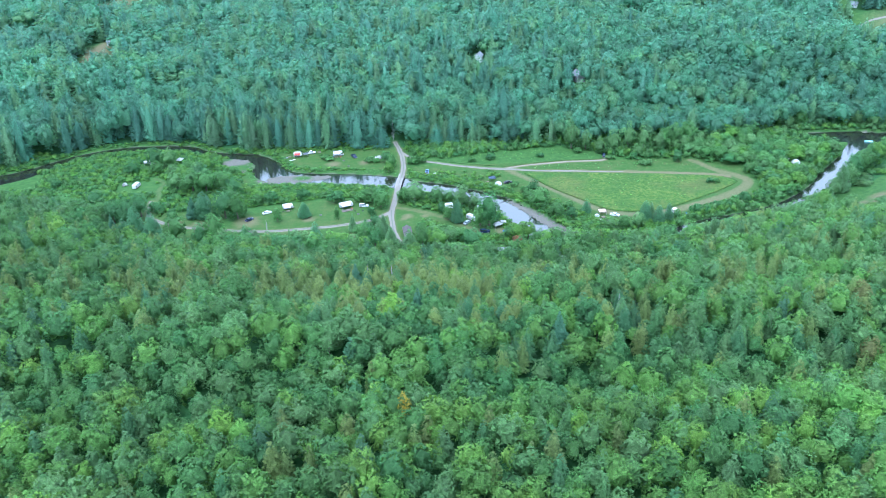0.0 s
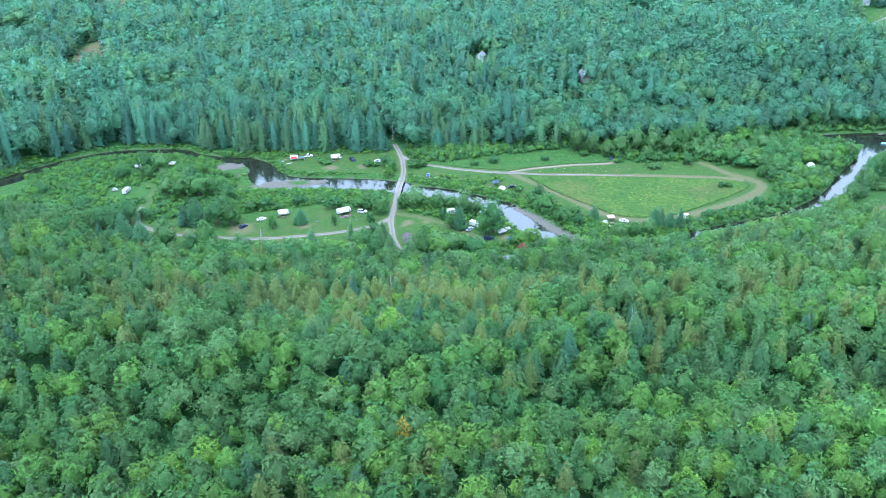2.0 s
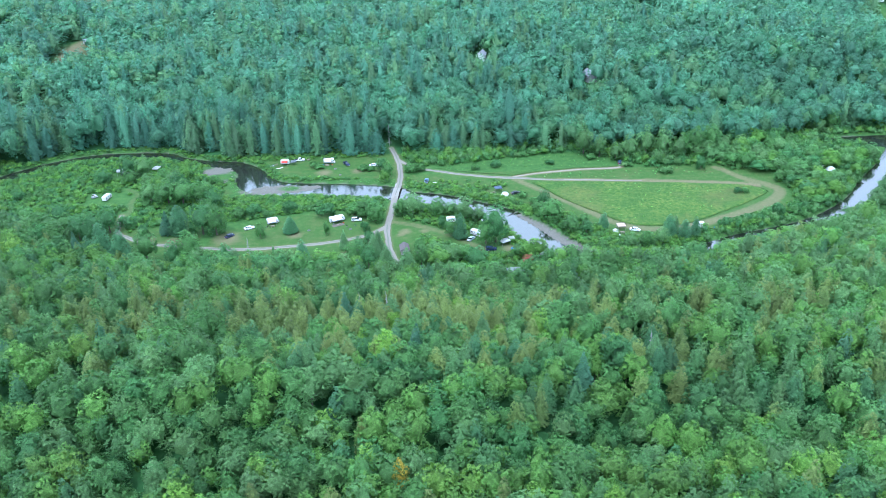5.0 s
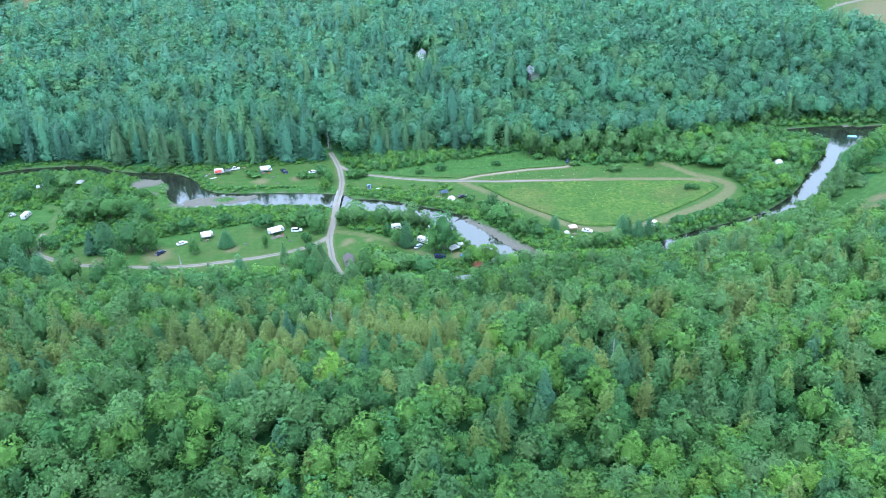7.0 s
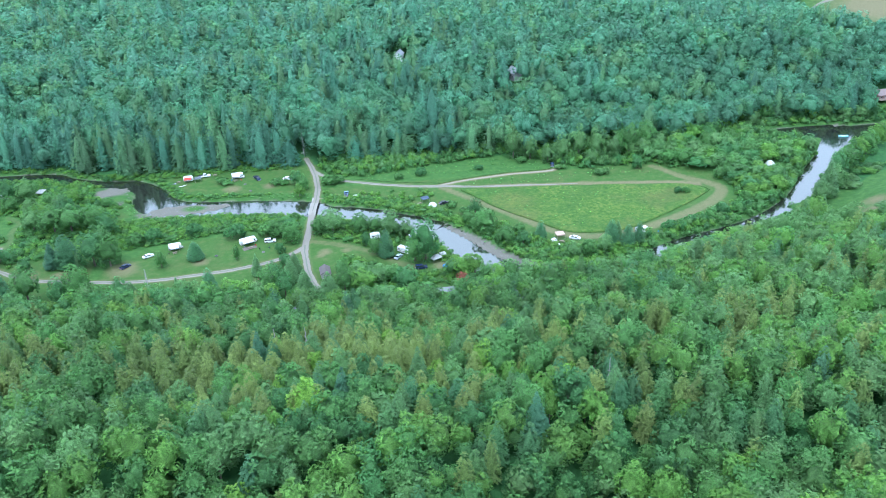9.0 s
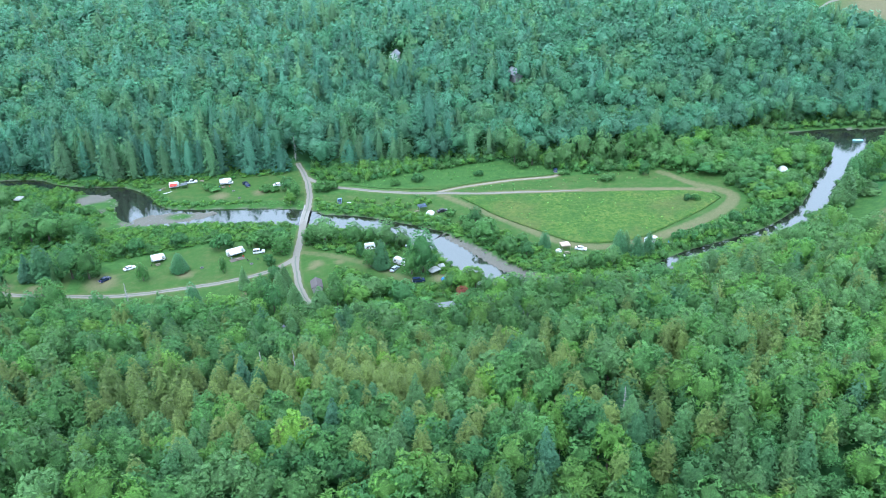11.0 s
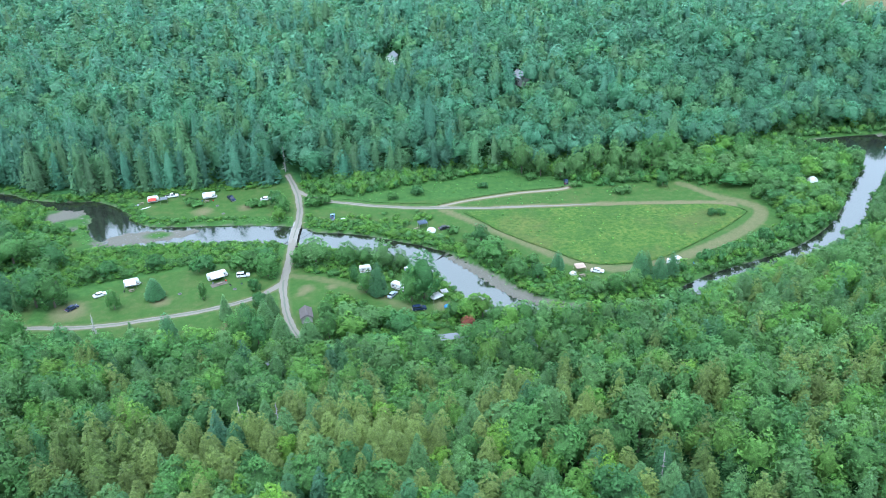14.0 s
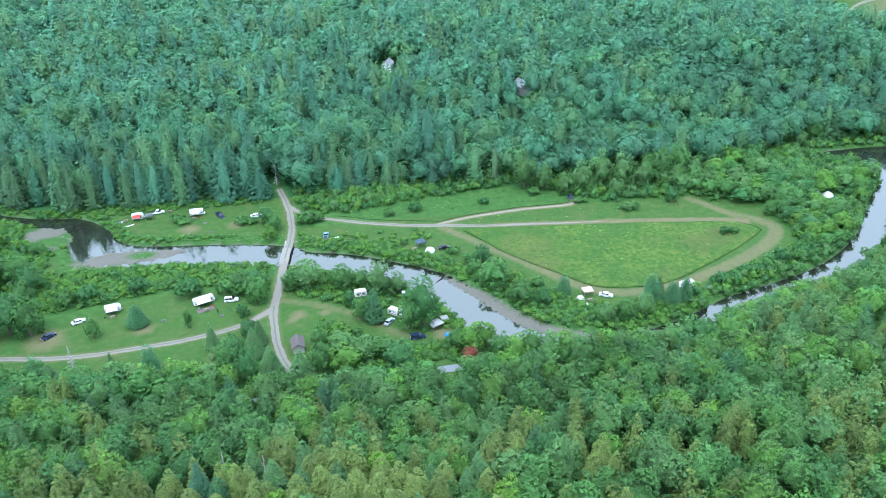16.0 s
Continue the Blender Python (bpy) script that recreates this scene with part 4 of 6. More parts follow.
def shrubs():
    """Alder and willow thickets on the banks and round the meadow."""
    r = np.random.default_rng(7)
    templates = [broadleaf(500 + i, 52, 0, height=3.0, radius=1.7, low=-0.2, lobes=4, leaf=0.42, spread=0.5, mottle=0.1) for i in range(6)]
    sets = []

    def patch(x0, x1, y0, y1, step, test, h, keys):
        x, y = jittered(x0, x1, y0, y1, step, r, 0.45)
        d = river_distance(x, y)
        k = test(x, y, d) & (d > 0.2) & (bar_height(x, y) < 0.1) & (near_line(x, y, MAIN_ROAD)[0] > 3.6) & (near_line(x, y, WEST_ROAD)[0] > 4) & (near_line(x, y, BRANCH_ROAD)[0] > 3.2) & (near_line(x, y, CAMP_TRACK)[0] > 3)
        x, y = x[k], y[k]
        sets.append((x, y, r.uniform(h[0], h[1], len(x)), r.choice(keys, len(x))))
    weeds = ["bright", "maple", "bright", "bright", "maple"]
    # thicket between the river and the campground lawn
    patch(-112, -28, 408, 436, 2.0, lambda x, y, d: y > np.interp(x, [-112, -95, -80, -60, -40, -28], [396, 408, 413, 417, 415, 408]), (0.9, 2.2), weeds)
    # the west bank and the shrub land inside the river bend
    patch(-262, -112, 396, 492, 2.5, lambda x, y, d: (y > np.interp(x, [-262, -205, -165, -112], [412, 405, 388, 398])) & (d < 70) & ~((x > -182) & (x < -160) & (y > 429) & (y < 447)) & (near_line(x, y, LAWN_TRACK)[0] > 3)
          & ~((x > -146) & (y < 404)) & ~((x > -178) & (x < -160) & (y > 462) & (y < 474)) & ~((x < -228) & (y < 462) & (y > 438)), (1.0, 3.0), weeds + ["maple", "deep"])
    # far bank below the woods
    patch(-262, 30, 455, 512, 2.4, lambda x, y, d: (d < 5) & ((x > -150) | (y > 488)) | ((y > 484) & (x > -110) & (x < -34)), (0.6, 1.6), weeds)
    patch(-20, 110, 462, 492, 3.0, lambda x, y, d: (y > np.interp(x, [-20, 0, 20, 50, 80, 96, 110], [472, 467, 472, 478, 484, 468, 463])), (1.6, 5.0), weeds + ["maple", "pale", "deep"])
    # along the river by the meadow
    patch(-20, 55, 405, 450, 2.3, lambda x, y, d: (d < 8.5) & (y > 404 + 0 * x) & ((y + 0.68 * x) > 430), (0.7, 2.0), weeds)
    patch(2, 32, 428, 447, 2.6, lambda x, y, d: (undulate(x, y, 14, 2.0) > -0.1) & (np.hypot(x - 32, y - 429) > 8) & (np.hypot(x + 7, y - 446) > 7), (0.8, 2.0), weeds)
    patch(44, 120, 360, 408, 2.4, lambda x, y, d: (d > 0.3) & (d < 22) & (near_line(x, y, LOOP_TRACK)[0] > 9) & ((near_line(x, y, GRAVEL_BANK)[0] > 3.4)), (0.9, 2.4), weeds)
    # camp side below the bridge
    patch(-20, 36, 352, 428, 2.4, lambda x, y, d: (d < 7) | ((y < 387 - 0.9 * (x + 8)) & (x > -10) & (y > 356)) | ((x > 14) & (y < 366) & (y > 357)) , (0.8, 2.6), weeds)
    # rank growth between the camp and the river
    patch(-20, 14, 388, 424, 2.3, lambda x, y, d: (y > 406.5 - 0.72 * (x + 20)) & (np.hypot(x - 4.6, y - 399.6) > 3.6) & (np.hypot(x - 15.8, y - 385) > 6) & (near_line(x, y, CAMP_TRACK)[0] > 3.5), (0.8, 2.4), weeds)
    # east of the meadow down to the river
    willow = ["maple", "maple", "pale", "bright", "deep"]
    patch(118, 236, 372, 492, 3.3, lambda x, y, d: (near_line(x, y, LOOP_TRACK)[0] > 5.5) & (d < 34) & ((x > 172) | (d < 12)) & (y > np.interp(x, [118, 138, 172, 204, 223, 237, 264], [368, 376, 388, 413, 437, 451, 478])) & (np.hypot(x - 203, y - 442) > 7), (1.6, 5.2), willow)
    patch(100, 215, 452, 500, 3.4, lambda x, y, d: (y > np.interp(x, [100, 140, 160, 215], [458, 456, 446, 440])) & (near_line(x, y, LOOP_TRACK)[0] > 4), (1.4, 5.0), willow)
    patch(196, 270, 394, 470, 3.2, lambda x, y, d: (d < 6) & (x > 195), (1.2, 3.4), willow)
    patch(112, 215, 350, 400, 2.8, lambda x, y, d: (y > np.interp(x, NEAR_FOOT[:, 0], NEAR_FOOT[:, 1])) & (d < 24) & (y < np.interp(x, [112, 154, 189, 215], [365, 377, 394, 424])) & (x < 198), (1.2, 3.2), weeds + ["pale"])
    patch(196, 330, 488, 512, 3.0, lambda x, y, d: (d > 1.0) & (d < 16), (1.0, 4.2), willow)
    x, y, h, keys = (np.concatenate([s[i] for s in sets]) for i in range(4))
    n = len(x)
    rad = r.uniform(1.15, 1.9, n) * (0.6 + 0.3 * np.minimum(h, 2.5))
    stand("shrub_thicket", templates, r.integers(0, 6, n), x, y, ground_height(x, y) - 0.1, r.uniform(0, 6.28, n), rad / 1.7, h / 3.0, tones(keys, r), "leafy green shrub thickets on the river banks", "shrubs")


def weeds():
    """Tufts of weeds and tall grass in the meadow and on rough ground."""
    r = np.random.default_rng(8)
    x, y = jittered(-110, 172, 360, 488, 1.9, r, 0.5)
    tall = inside(x, y, TALL_GRASS)
    d = river_distance(x, y)
    north = (x > 0) & (x < 110) & (y > 462) & (y < 482)
    strip = (x > 55) & (x < 150) & (y > 446) & (y < 456)
    keep = (north & (r.uniform(size=x.size) < 0.22)) | (strip & (r.uniform(size=x.size) < 0.15)) | ((d > 1) & (d < 6))
    keep |= tall & (r.uniform(size=x.size) < 0.05 + 0.5 * np.clip(undulate(x, y, 9, 1.0) - 0.3, 0, 1))
    keep &= (d > 1)
    for line in (MAIN_ROAD, BRANCH_ROAD, WEST_ROAD, FORK_TRACK, MEADOW_TRACK, LOOP_TRACK):
        dl, w = near_line(x, y, line)
        keep &= dl > w + 0.8
    x, y, tall = x[keep], y[keep], tall[keep]
    n = len(x)
    v, q, tone = [], [], []
    for i in range(5):
        a = 2.5 * i + 0.4
        c, s = math.cos(a), math.sin(a)
        b = len(v)
        v += [(0.1 * c - 0.3 * s, 0.1 * s + 0.3 * c, 0.0), (0.1 * c + 0.3 * s, 0.1 * s - 0.3 * c, 0.0), (0.5 * c + 0.25 * s, 0.5 * s - 0.25 * c, 0.5), (0.5 * c - 0.2 * s, 0.5 * s + 0.2 * c, 0.55)]
        q.append((b, b + 1, b + 2, b + 3))
        tone += [0.9 + 0.06 * i] * 4
    # fringe where mown meets standing grass, painted darker for its shadow line and stems
    fringe = []
    for line, side, lift in ((TALL_GRASS, 0.0, 0.0), (FORK_TRACK[:, :2], 2.0, 0.0), (np.array([(-2, 465.5), (12, 459.5), (26, 455.5), (36, 453.5)]), 0.0, 0.0)):
        run = np.concatenate([[0], np.cumsum(np.hypot(*np.diff(line, axis=0).T))])
        s = np.arange(0, run[-1], 0.45)
        px, py = np.interp(s, run, line[:, 0]), np.interp(s, run, line[:, 1])
        gx, gy = np.gradient(px), np.gradient(py)
        g = np.hypot(gx, gy)
        fringe.append((px - gy / g * side + r.uniform(-0.2, 0.2, len(s)), py + gx / g * side + r.uniform(-0.2, 0.2, len(s))))
    fx, fy = np.concatenate([f[0] for f in fringe]), np.concatenate([f[1] for f in fringe])
    m = len(fx)
    keys = np.where(tall, r.choice(["grass", "maple", "grass", "bright"], n), r.choice(["maple", "grass", "maple"], n))
    col = np.concatenate([tones(keys, r, 0.12) * np.where(tall, 1.2, 1.3)[:, None], tones(np.full(m, "rank"), r, 0.15)])
    x, y, tall = np.concatenate([x, fx]), np.concatenate([y, fy]), np.concatenate([tall, np.zeros(m, bool)])
    rank = np.arange(n + m) >= n
    n += m
    stand("weed_tufts", [(np.array(v), np.array([(0, 1, 2)]), np.array(q), np.array(tone), None)], np.zeros(n, int), x, y, ground_height(x, y) + np.where(tall, 0.35, -0.05), r.uniform(0, 6.28, n),
          np.where(rank, 0.55, r.uniform(0.4, 0.9, n)), np.where(rank, r.uniform(0.3, 0.7, n), r.uniform(0.3, 0.8, n)), col, "tufts of tall weeds and meadow grass", "grass")


LABELS = {"maple": "green broadleaf tree with a full rounded crown", "bright": "bright green broadleaf tree with a lobed crown", "deep": "dark green broadleaf tree with a dense crown",
          "pale": "pale silvery green broadleaf tree with an open crown", "lime": "yellow-green broadleaf tree with a light crown", "olive": "olive-brown conifer with drooping boughs",
          "cedar": "green cedar with a pointed crown", "hemlock": "dark green conifer with layered boughs", "blue": "blue-green spruce with a sharp tip",
          "yellow": "broadleaf tree with yellow leaves", "straw": "broadleaf tree with pale brownish leaves", "rust": "small tree with rusty red leaves"}
CONIFERS = ("olive", "cedar", "hemlock", "blue")
TREE_MESHES = {}


def tree_meshes(key, variant, free=False):
    """Crown and trunk meshes of one sort of tree, made once and shared; free: grown in the open, leafy to the ground."""
    if (key, variant, free) not in TREE_MESHES:
        seed = 700 + 13 * variant + 101 * list(LEAF).index(key)
        r = np.random.default_rng(seed)
        if key in CONIFERS:
            power = {"blue": 0.85, "cedar": 0.62}.get(key, 0.46) + 0.05 * variant
            v, t, q, tone, nrm = conifer(seed, 220, 800, 0.36, ragged=0.34 if key == "blue" else 0.24, power=power, low=0.02 if free else 0.1, sides=8, rings=5)
            trunk = rod((0, 0, -0.3), (0, 0, 13.5), 0.24, sides=7, r2=0.05)
        else:
            v, t, q, tone, nrm = broadleaf(seed, 1100, 1, lobes=18 if free else 14, leaf=0.31, low=-0.14 if free else 0.04, skirt=1.7 if free else 1.35)
            trunk = rod((0, 0, -0.3), (0, 0, 9), 0.24, sides=7, r2=0.1)
            for i in range(4):
                a = 1.57 * i + r.uniform(0, 1)
                rod((0, 0, 4.0 + 0.6 * i), (1.9 * math.cos(a), 1.9 * math.sin(a), 7.5 + 0.6 * i), 0.12, trunk, 5, 0.04)
        col = np.array(LEAF[key])[None] * tone[:, None]
        crown = raw_mesh("crown", v, t, q, True, col, normals=nrm)
        crown.materials.append(FOLIAGE)
        me = bpy.data.meshes.new("trunk")
        trunk.to_mesh(me)
        trunk.free()
        me.materials.append(BARK)
        TREE_MESHES[(key, variant, free)] = (crown, me)
    return TREE_MESHES[(key, variant, free)]


def tree(x, y, height, radius, key, group="", variant=None, label="", free=True):
    variant = int(x * 7 + y * 3) % 4 if variant is None else variant
    crown, trunk = tree_meshes(key, variant, free)
    con = key in CONIFERS
    ob = thing("conifer" if con else "broadleaf_tree", label or LABELS[key], "tree", (x, y, height_at(x, y) - 0.1), (x * 37 + y * 53) % 360, group)
    k, kz = radius / (2.3 if con else 3.4), height / (16 if con else 14)
    ob.matrix_world = ob.matrix_world @ Matrix.Diagonal((k, k, kz, 1))
    for name, me in (("trunk", trunk), ("crown", crown)):
        p = new(name, me)
        p.parent = ob
    return ob


def bush(x, y, height, radius, key="maple", label="rounded green bush on the grass"):
    k = ("bush", key, int(x + y) % 3)
    if k not in TREE_MESHES:
        v, t, q, tone, nrm = broadleaf(900 + k[2], 320, 1, height=3.0, radius=1.7, low=-0.15, lobes=9, leaf=0.32)
        me = raw_mesh("bush", v, t, q, True, np.array(LEAF[key])[None] * tone[:, None], normals=nrm)
        me.materials.append(FOLIAGE)
        TREE_MESHES[k] = me
    ob = tagged(new("bush", TREE_MESHES[k]), label, "bush")
    ob.matrix_world = pose(x, y, height_at(x, y) - 0.1, 0, 0, (x * 31) % 360) @ Matrix.Diagonal((radius / 1.7, radius / 1.7, height / 3.0, 1))
    return ob


far_woods()
for row in near_woods():
    tree(*row, group="trees of the near woods", free=False)
shrubs()
weeds()


# ---- single trees and bushes of the valley ----
# x, y, height, crown radius, sort
CAMP_TREES = [(-83, 388.5, 9, 2.4, "maple"), (-70.2, 394, 8.5, 4.0, "hemlock"), (-53, 390, 8, 1.6, "maple"), (-43.5, 375.6, 10, 2.7, "cedar"), (-38, 360, 13, 4.4, "maple"), (-31.5, 357, 12, 4.2, "deep"), (-24, 357, 12, 4.4, "cedar"),
              (-33, 381, 6, 2.4, "deep"), (-28.6, 376, 9.5, 3.2, "cedar"), (-30, 369, 11, 3.6, "cedar"), (-36, 368, 10, 3.6, "deep"), (-60.5, 364, 12, 3.6, "hemlock"), (-63, 356, 11, 4.4, "pale"), (-75, 374, 4, 0.9, "cedar"), (-94, 365, 10, 4.2, "deep"), (-89, 362, 10, 4.0, "cedar"),
              (-83, 363, 7, 3.0, "pale"), (-79, 360, 10, 3.8, "maple"), (-70, 361, 9, 4.2, "maple"), (-51.5, 357, 11, 4.6, "bright"), (-46, 354, 11, 4.4, "bright"), (-57, 354, 10, 4.2, "maple"), (-100, 361, 11, 4.2, "maple"),
              (8.4, 382.5, 13, 3.9, "hemlock"), (0.5, 393.5, 7, 2.0, "deep"), (4.2, 384.5, 9, 3.3, "maple"), (24, 377.5, 19, 6.2, "deep"), (19.5, 376, 13, 4.4, "maple"),
              (-13.5, 409, 12, 6.2, "pale"), (-1.5, 407, 9.5, 4.8, "maple"), (11.5, 401, 12, 5.6, "pale"), (5, 406, 8, 4.0, "maple"), (18, 399, 8, 3.6, "pale"), (-19.5, 408, 9, 3.8, "maple")]
CAMP_TREES_WEST = [(-122, 397, 15, 6.0, "hemlock"), (-111, 395, 16, 6.6, "deep"), (-104.5, 394, 15, 6.0, "maple"), (-116.5, 393, 9, 2.0, "cedar"), (-128, 397, 12, 4.6, "blue"), (-141, 371.5, 16, 5.8, "hemlock"), (-128.5, 367, 18, 6.4, "maple"),
                   (-109.2, 366.5, 18, 6.0, "maple"), (-117, 367, 12, 4.4, "deep"), (-136, 429, 15, 7.0, "maple"), (-128, 427, 15, 7.0, "maple"), (-119, 430, 13, 6.4, "maple"), (-142, 440, 12, 5.8, "bright"), (-133, 440, 13, 6.0, "deep"), (-146, 433, 11, 5.2, "pale"), (-119, 455, 5, 3.4, "maple"), (-136, 461, 8, 4.6, "bright"), (-112, 424, 11, 5.4, "deep"), (-112.5, 414, 10, 5.0, "maple"),
                   (-160, 371, 15, 4.2, "blue"), (-153, 367, 15, 4.4, "hemlock"), (-152, 379, 16, 5.4, "hemlock"), (-160, 390, 17, 6.4, "deep"), (-156, 400, 14, 5.4, "deep"), (-168, 394, 13, 5.4, "deep"), (-177, 390, 13, 5.8, "maple"), (-176, 399, 12, 5.4, "maple"), (-190, 402, 12, 5.6, "maple"), (-184, 412, 11, 5.2, "deep"), (-199, 410, 11, 5.2, "maple"), (-168, 469, 13, 5.2, "deep"), (-159.5, 468, 11, 5.2, "pale"), (-178, 458, 9, 5.0, "deep"), (-164, 458, 8, 4.0, "maple"),
                   (-153.5, 454, 7, 4.0, "pale"), (-147, 461, 7, 4.0, "maple"), (-140, 455, 8, 4.2, "pale"), (-147.7, 404.5, 6, 3.2, "deep"), (-138, 394, 7, 3.2, "deep"), (-216, 441, 7, 3.4, "deep"), (-150, 446, 8, 4.2, "maple")]
ROAD_TREES = [(-31, 402, 11, 4.6, "maple"), (-37.5, 410, 9, 4.6, "maple"), (-32, 412, 8.5, 4.2, "deep"), (-27.5, 457, 8.5, 3.4, "maple"), (-29, 449, 6.5, 3.0, "bright"), (-31, 464, 8, 3.4, "deep"),
              (-1.5, 355, 11, 5.4, "bright"), (14.5, 355.5, 10, 5.4, "deep"), (4.5, 363, 8, 5.2, "pale"), (-3, 368, 7, 4.2, "pale"), (-10, 372, 6, 3.0, "maple"), (10, 363, 7, 4.0, "maple"), (37, 360.5, 10, 4.6, "bright"), (42, 362, 10, 4.2, "bright"), (33, 362, 8, 3.6, "maple"),
              (35.9, 354.0, 6.5, 2.7, "rust"), (46, 357, 8, 4.0, "maple"), (50, 353, 10, 4.4, "bright"), (55, 354, 11, 4.6, "maple"), (60, 350, 12, 4.8, "pale"), (64.5, 351, 11, 4.4, "bright"), (69, 347.5, 12, 4.8, "maple"), (74, 348, 11, 4.6, "deep"), (79, 346.5, 12, 4.8, "maple"), (85, 347.5, 11, 4.6, "bright"), (91, 348, 10, 4.4, "pale"), (-9, 357, 12, 4.2, "maple"), (-15, 353, 12, 4.8, "cedar")]
MEADOW_TREES = [(102, 378.5, 11, 3.8, "hemlock"), (108, 375, 10, 3.5, "hemlock"), (113.5, 377.5, 10, 3.0, "hemlock"), (105.5, 381.5, 9, 2.8, "cedar"), (97, 371, 9, 3.6, "pale"), (90, 370, 8, 3.4, "maple"), (83, 369, 8, 3.4, "pale"), (74.5, 389, 8, 2.7, "hemlock"),
                (52, 400, 10, 6.6, "maple"), (50.5, 415, 8, 3.8, "deep"), (58.7, 386, 8, 4.6, "maple"), (46.5, 408, 6, 3.6, "maple"), (59.6, 390, 7.5, 3.8, "maple"), (66, 384, 6, 3.4, "deep"), (66, 393, 5.5, 2.8, "maple"), (137.5, 452.5, 7.5, 2.9, "deep"), (80, 478, 17.7, 5.3, "pale"), (88, 474, 13.0, 4.2, "pale"), (104, 470.5, 14.2, 5.1, "pale"),
                (113, 473, 17.1, 5.7, "pale"), (122, 471, 15.9, 5.3, "pale"), (130, 468.5, 13.0, 4.6, "pale"), (96, 469, 10.0, 4.0, "pale"), (140, 473, 17.7, 5.3, "maple"), (149, 476, 17.7, 5.3, "maple"), (117, 463.5, 8.3, 3.5, "pale")]
EAST_TREES = [(172, 434, 6, 3.0, "maple"), (178, 440, 7, 3.4, "maple"), (211.5, 406, 17, 5.6, "cedar"), (219, 413, 13, 4.8, "pale"), (205, 399, 11, 4.4, "pale"), (226, 424, 14, 5.2, "deep"), (231, 429, 14, 5.0, "maple"), (236, 433, 14, 5.4, "maple"), (241, 438, 13, 5.0, "deep"), (246, 441, 14, 5.6, "bright"), (256, 449, 14, 5.8, "maple"),
              (266, 458, 14, 5.6, "bright"), (277, 466, 12, 5.2, "maple"), (272, 498, 9, 4.8, "pale"), (281, 497, 9, 4.8, "pale"), (264, 503, 10, 4.6, "pale"), (219, 500, 9, 4.4, "pale"), (229, 505, 13, 4.6, "maple"), (290, 500, 9, 4.0, "deep")]
BUSHES = [(-35.5, 394, 4.5, 2.2, "deep"), (-32.8, 384, 4.5, 2.2, "deep"), (-90.4, 414, 6, 3.6, "deep"), (-73.5, 416.5, 5.5, 3.4, "deep"), (-55.3, 410.5, 6.5, 4.2, "deep"), (-40, 410, 6.5, 4.6, "maple"), (-98, 412, 5, 3.6, "maple"), (129.4, 385, 5, 3.0, "deep"), (147, 421, 3, 1.9, "deep"), (150.3, 421, 3, 1.9, "maple"),
          (19.4, 462, 3, 2.2, "maple"), (30.5, 464.5, 4, 2.9, "deep"), (-15, 461.5, 5, 3.8, "maple"), (-10, 462.5, 4, 2.8, "maple"), (116.6, 448.5, 3.5, 2.4, "pale"), (120, 449, 3.5, 2.2, "pale"), (-151.5, 407, 5, 2.5, "deep"), (-68, 473, 3.2, 3.0, "maple"),
          (-65, 470, 2.6, 2.6, "maple"), (-41, 466, 3.2, 3.0, "maple"), (-37, 465, 2.6, 2.4, "maple"), (83, 471, 3.2, 2.6, "maple"), (60, 466, 2.6, 2.2, "deep"), (165, 397, 4, 2.6, "maple"), (158, 397, 5, 2.8, "deep"), (173, 407, 5, 2.8, "maple"),
          (-84, 412.5, 2.6, 2.4, "maple"), (136, 387.5, 3.5, 2.6, "maple"), (141, 391, 3.5, 2.4, "deep"), (41, 424.5, 3.0, 2.4, "maple"), (46, 417, 3.2, 2.6, "maple")]
for rows, group in ((CAMP_TREES, "trees of the campground"), (CAMP_TREES_WEST, "trees of the campground"), (ROAD_TREES, "trees by the lane"), (MEADOW_TREES, "trees round the meadow"), (EAST_TREES, "trees on the east bank")):
    for row in rows:
        tree(*row, group=group)
for row in BUSHES:
    bush(*row)


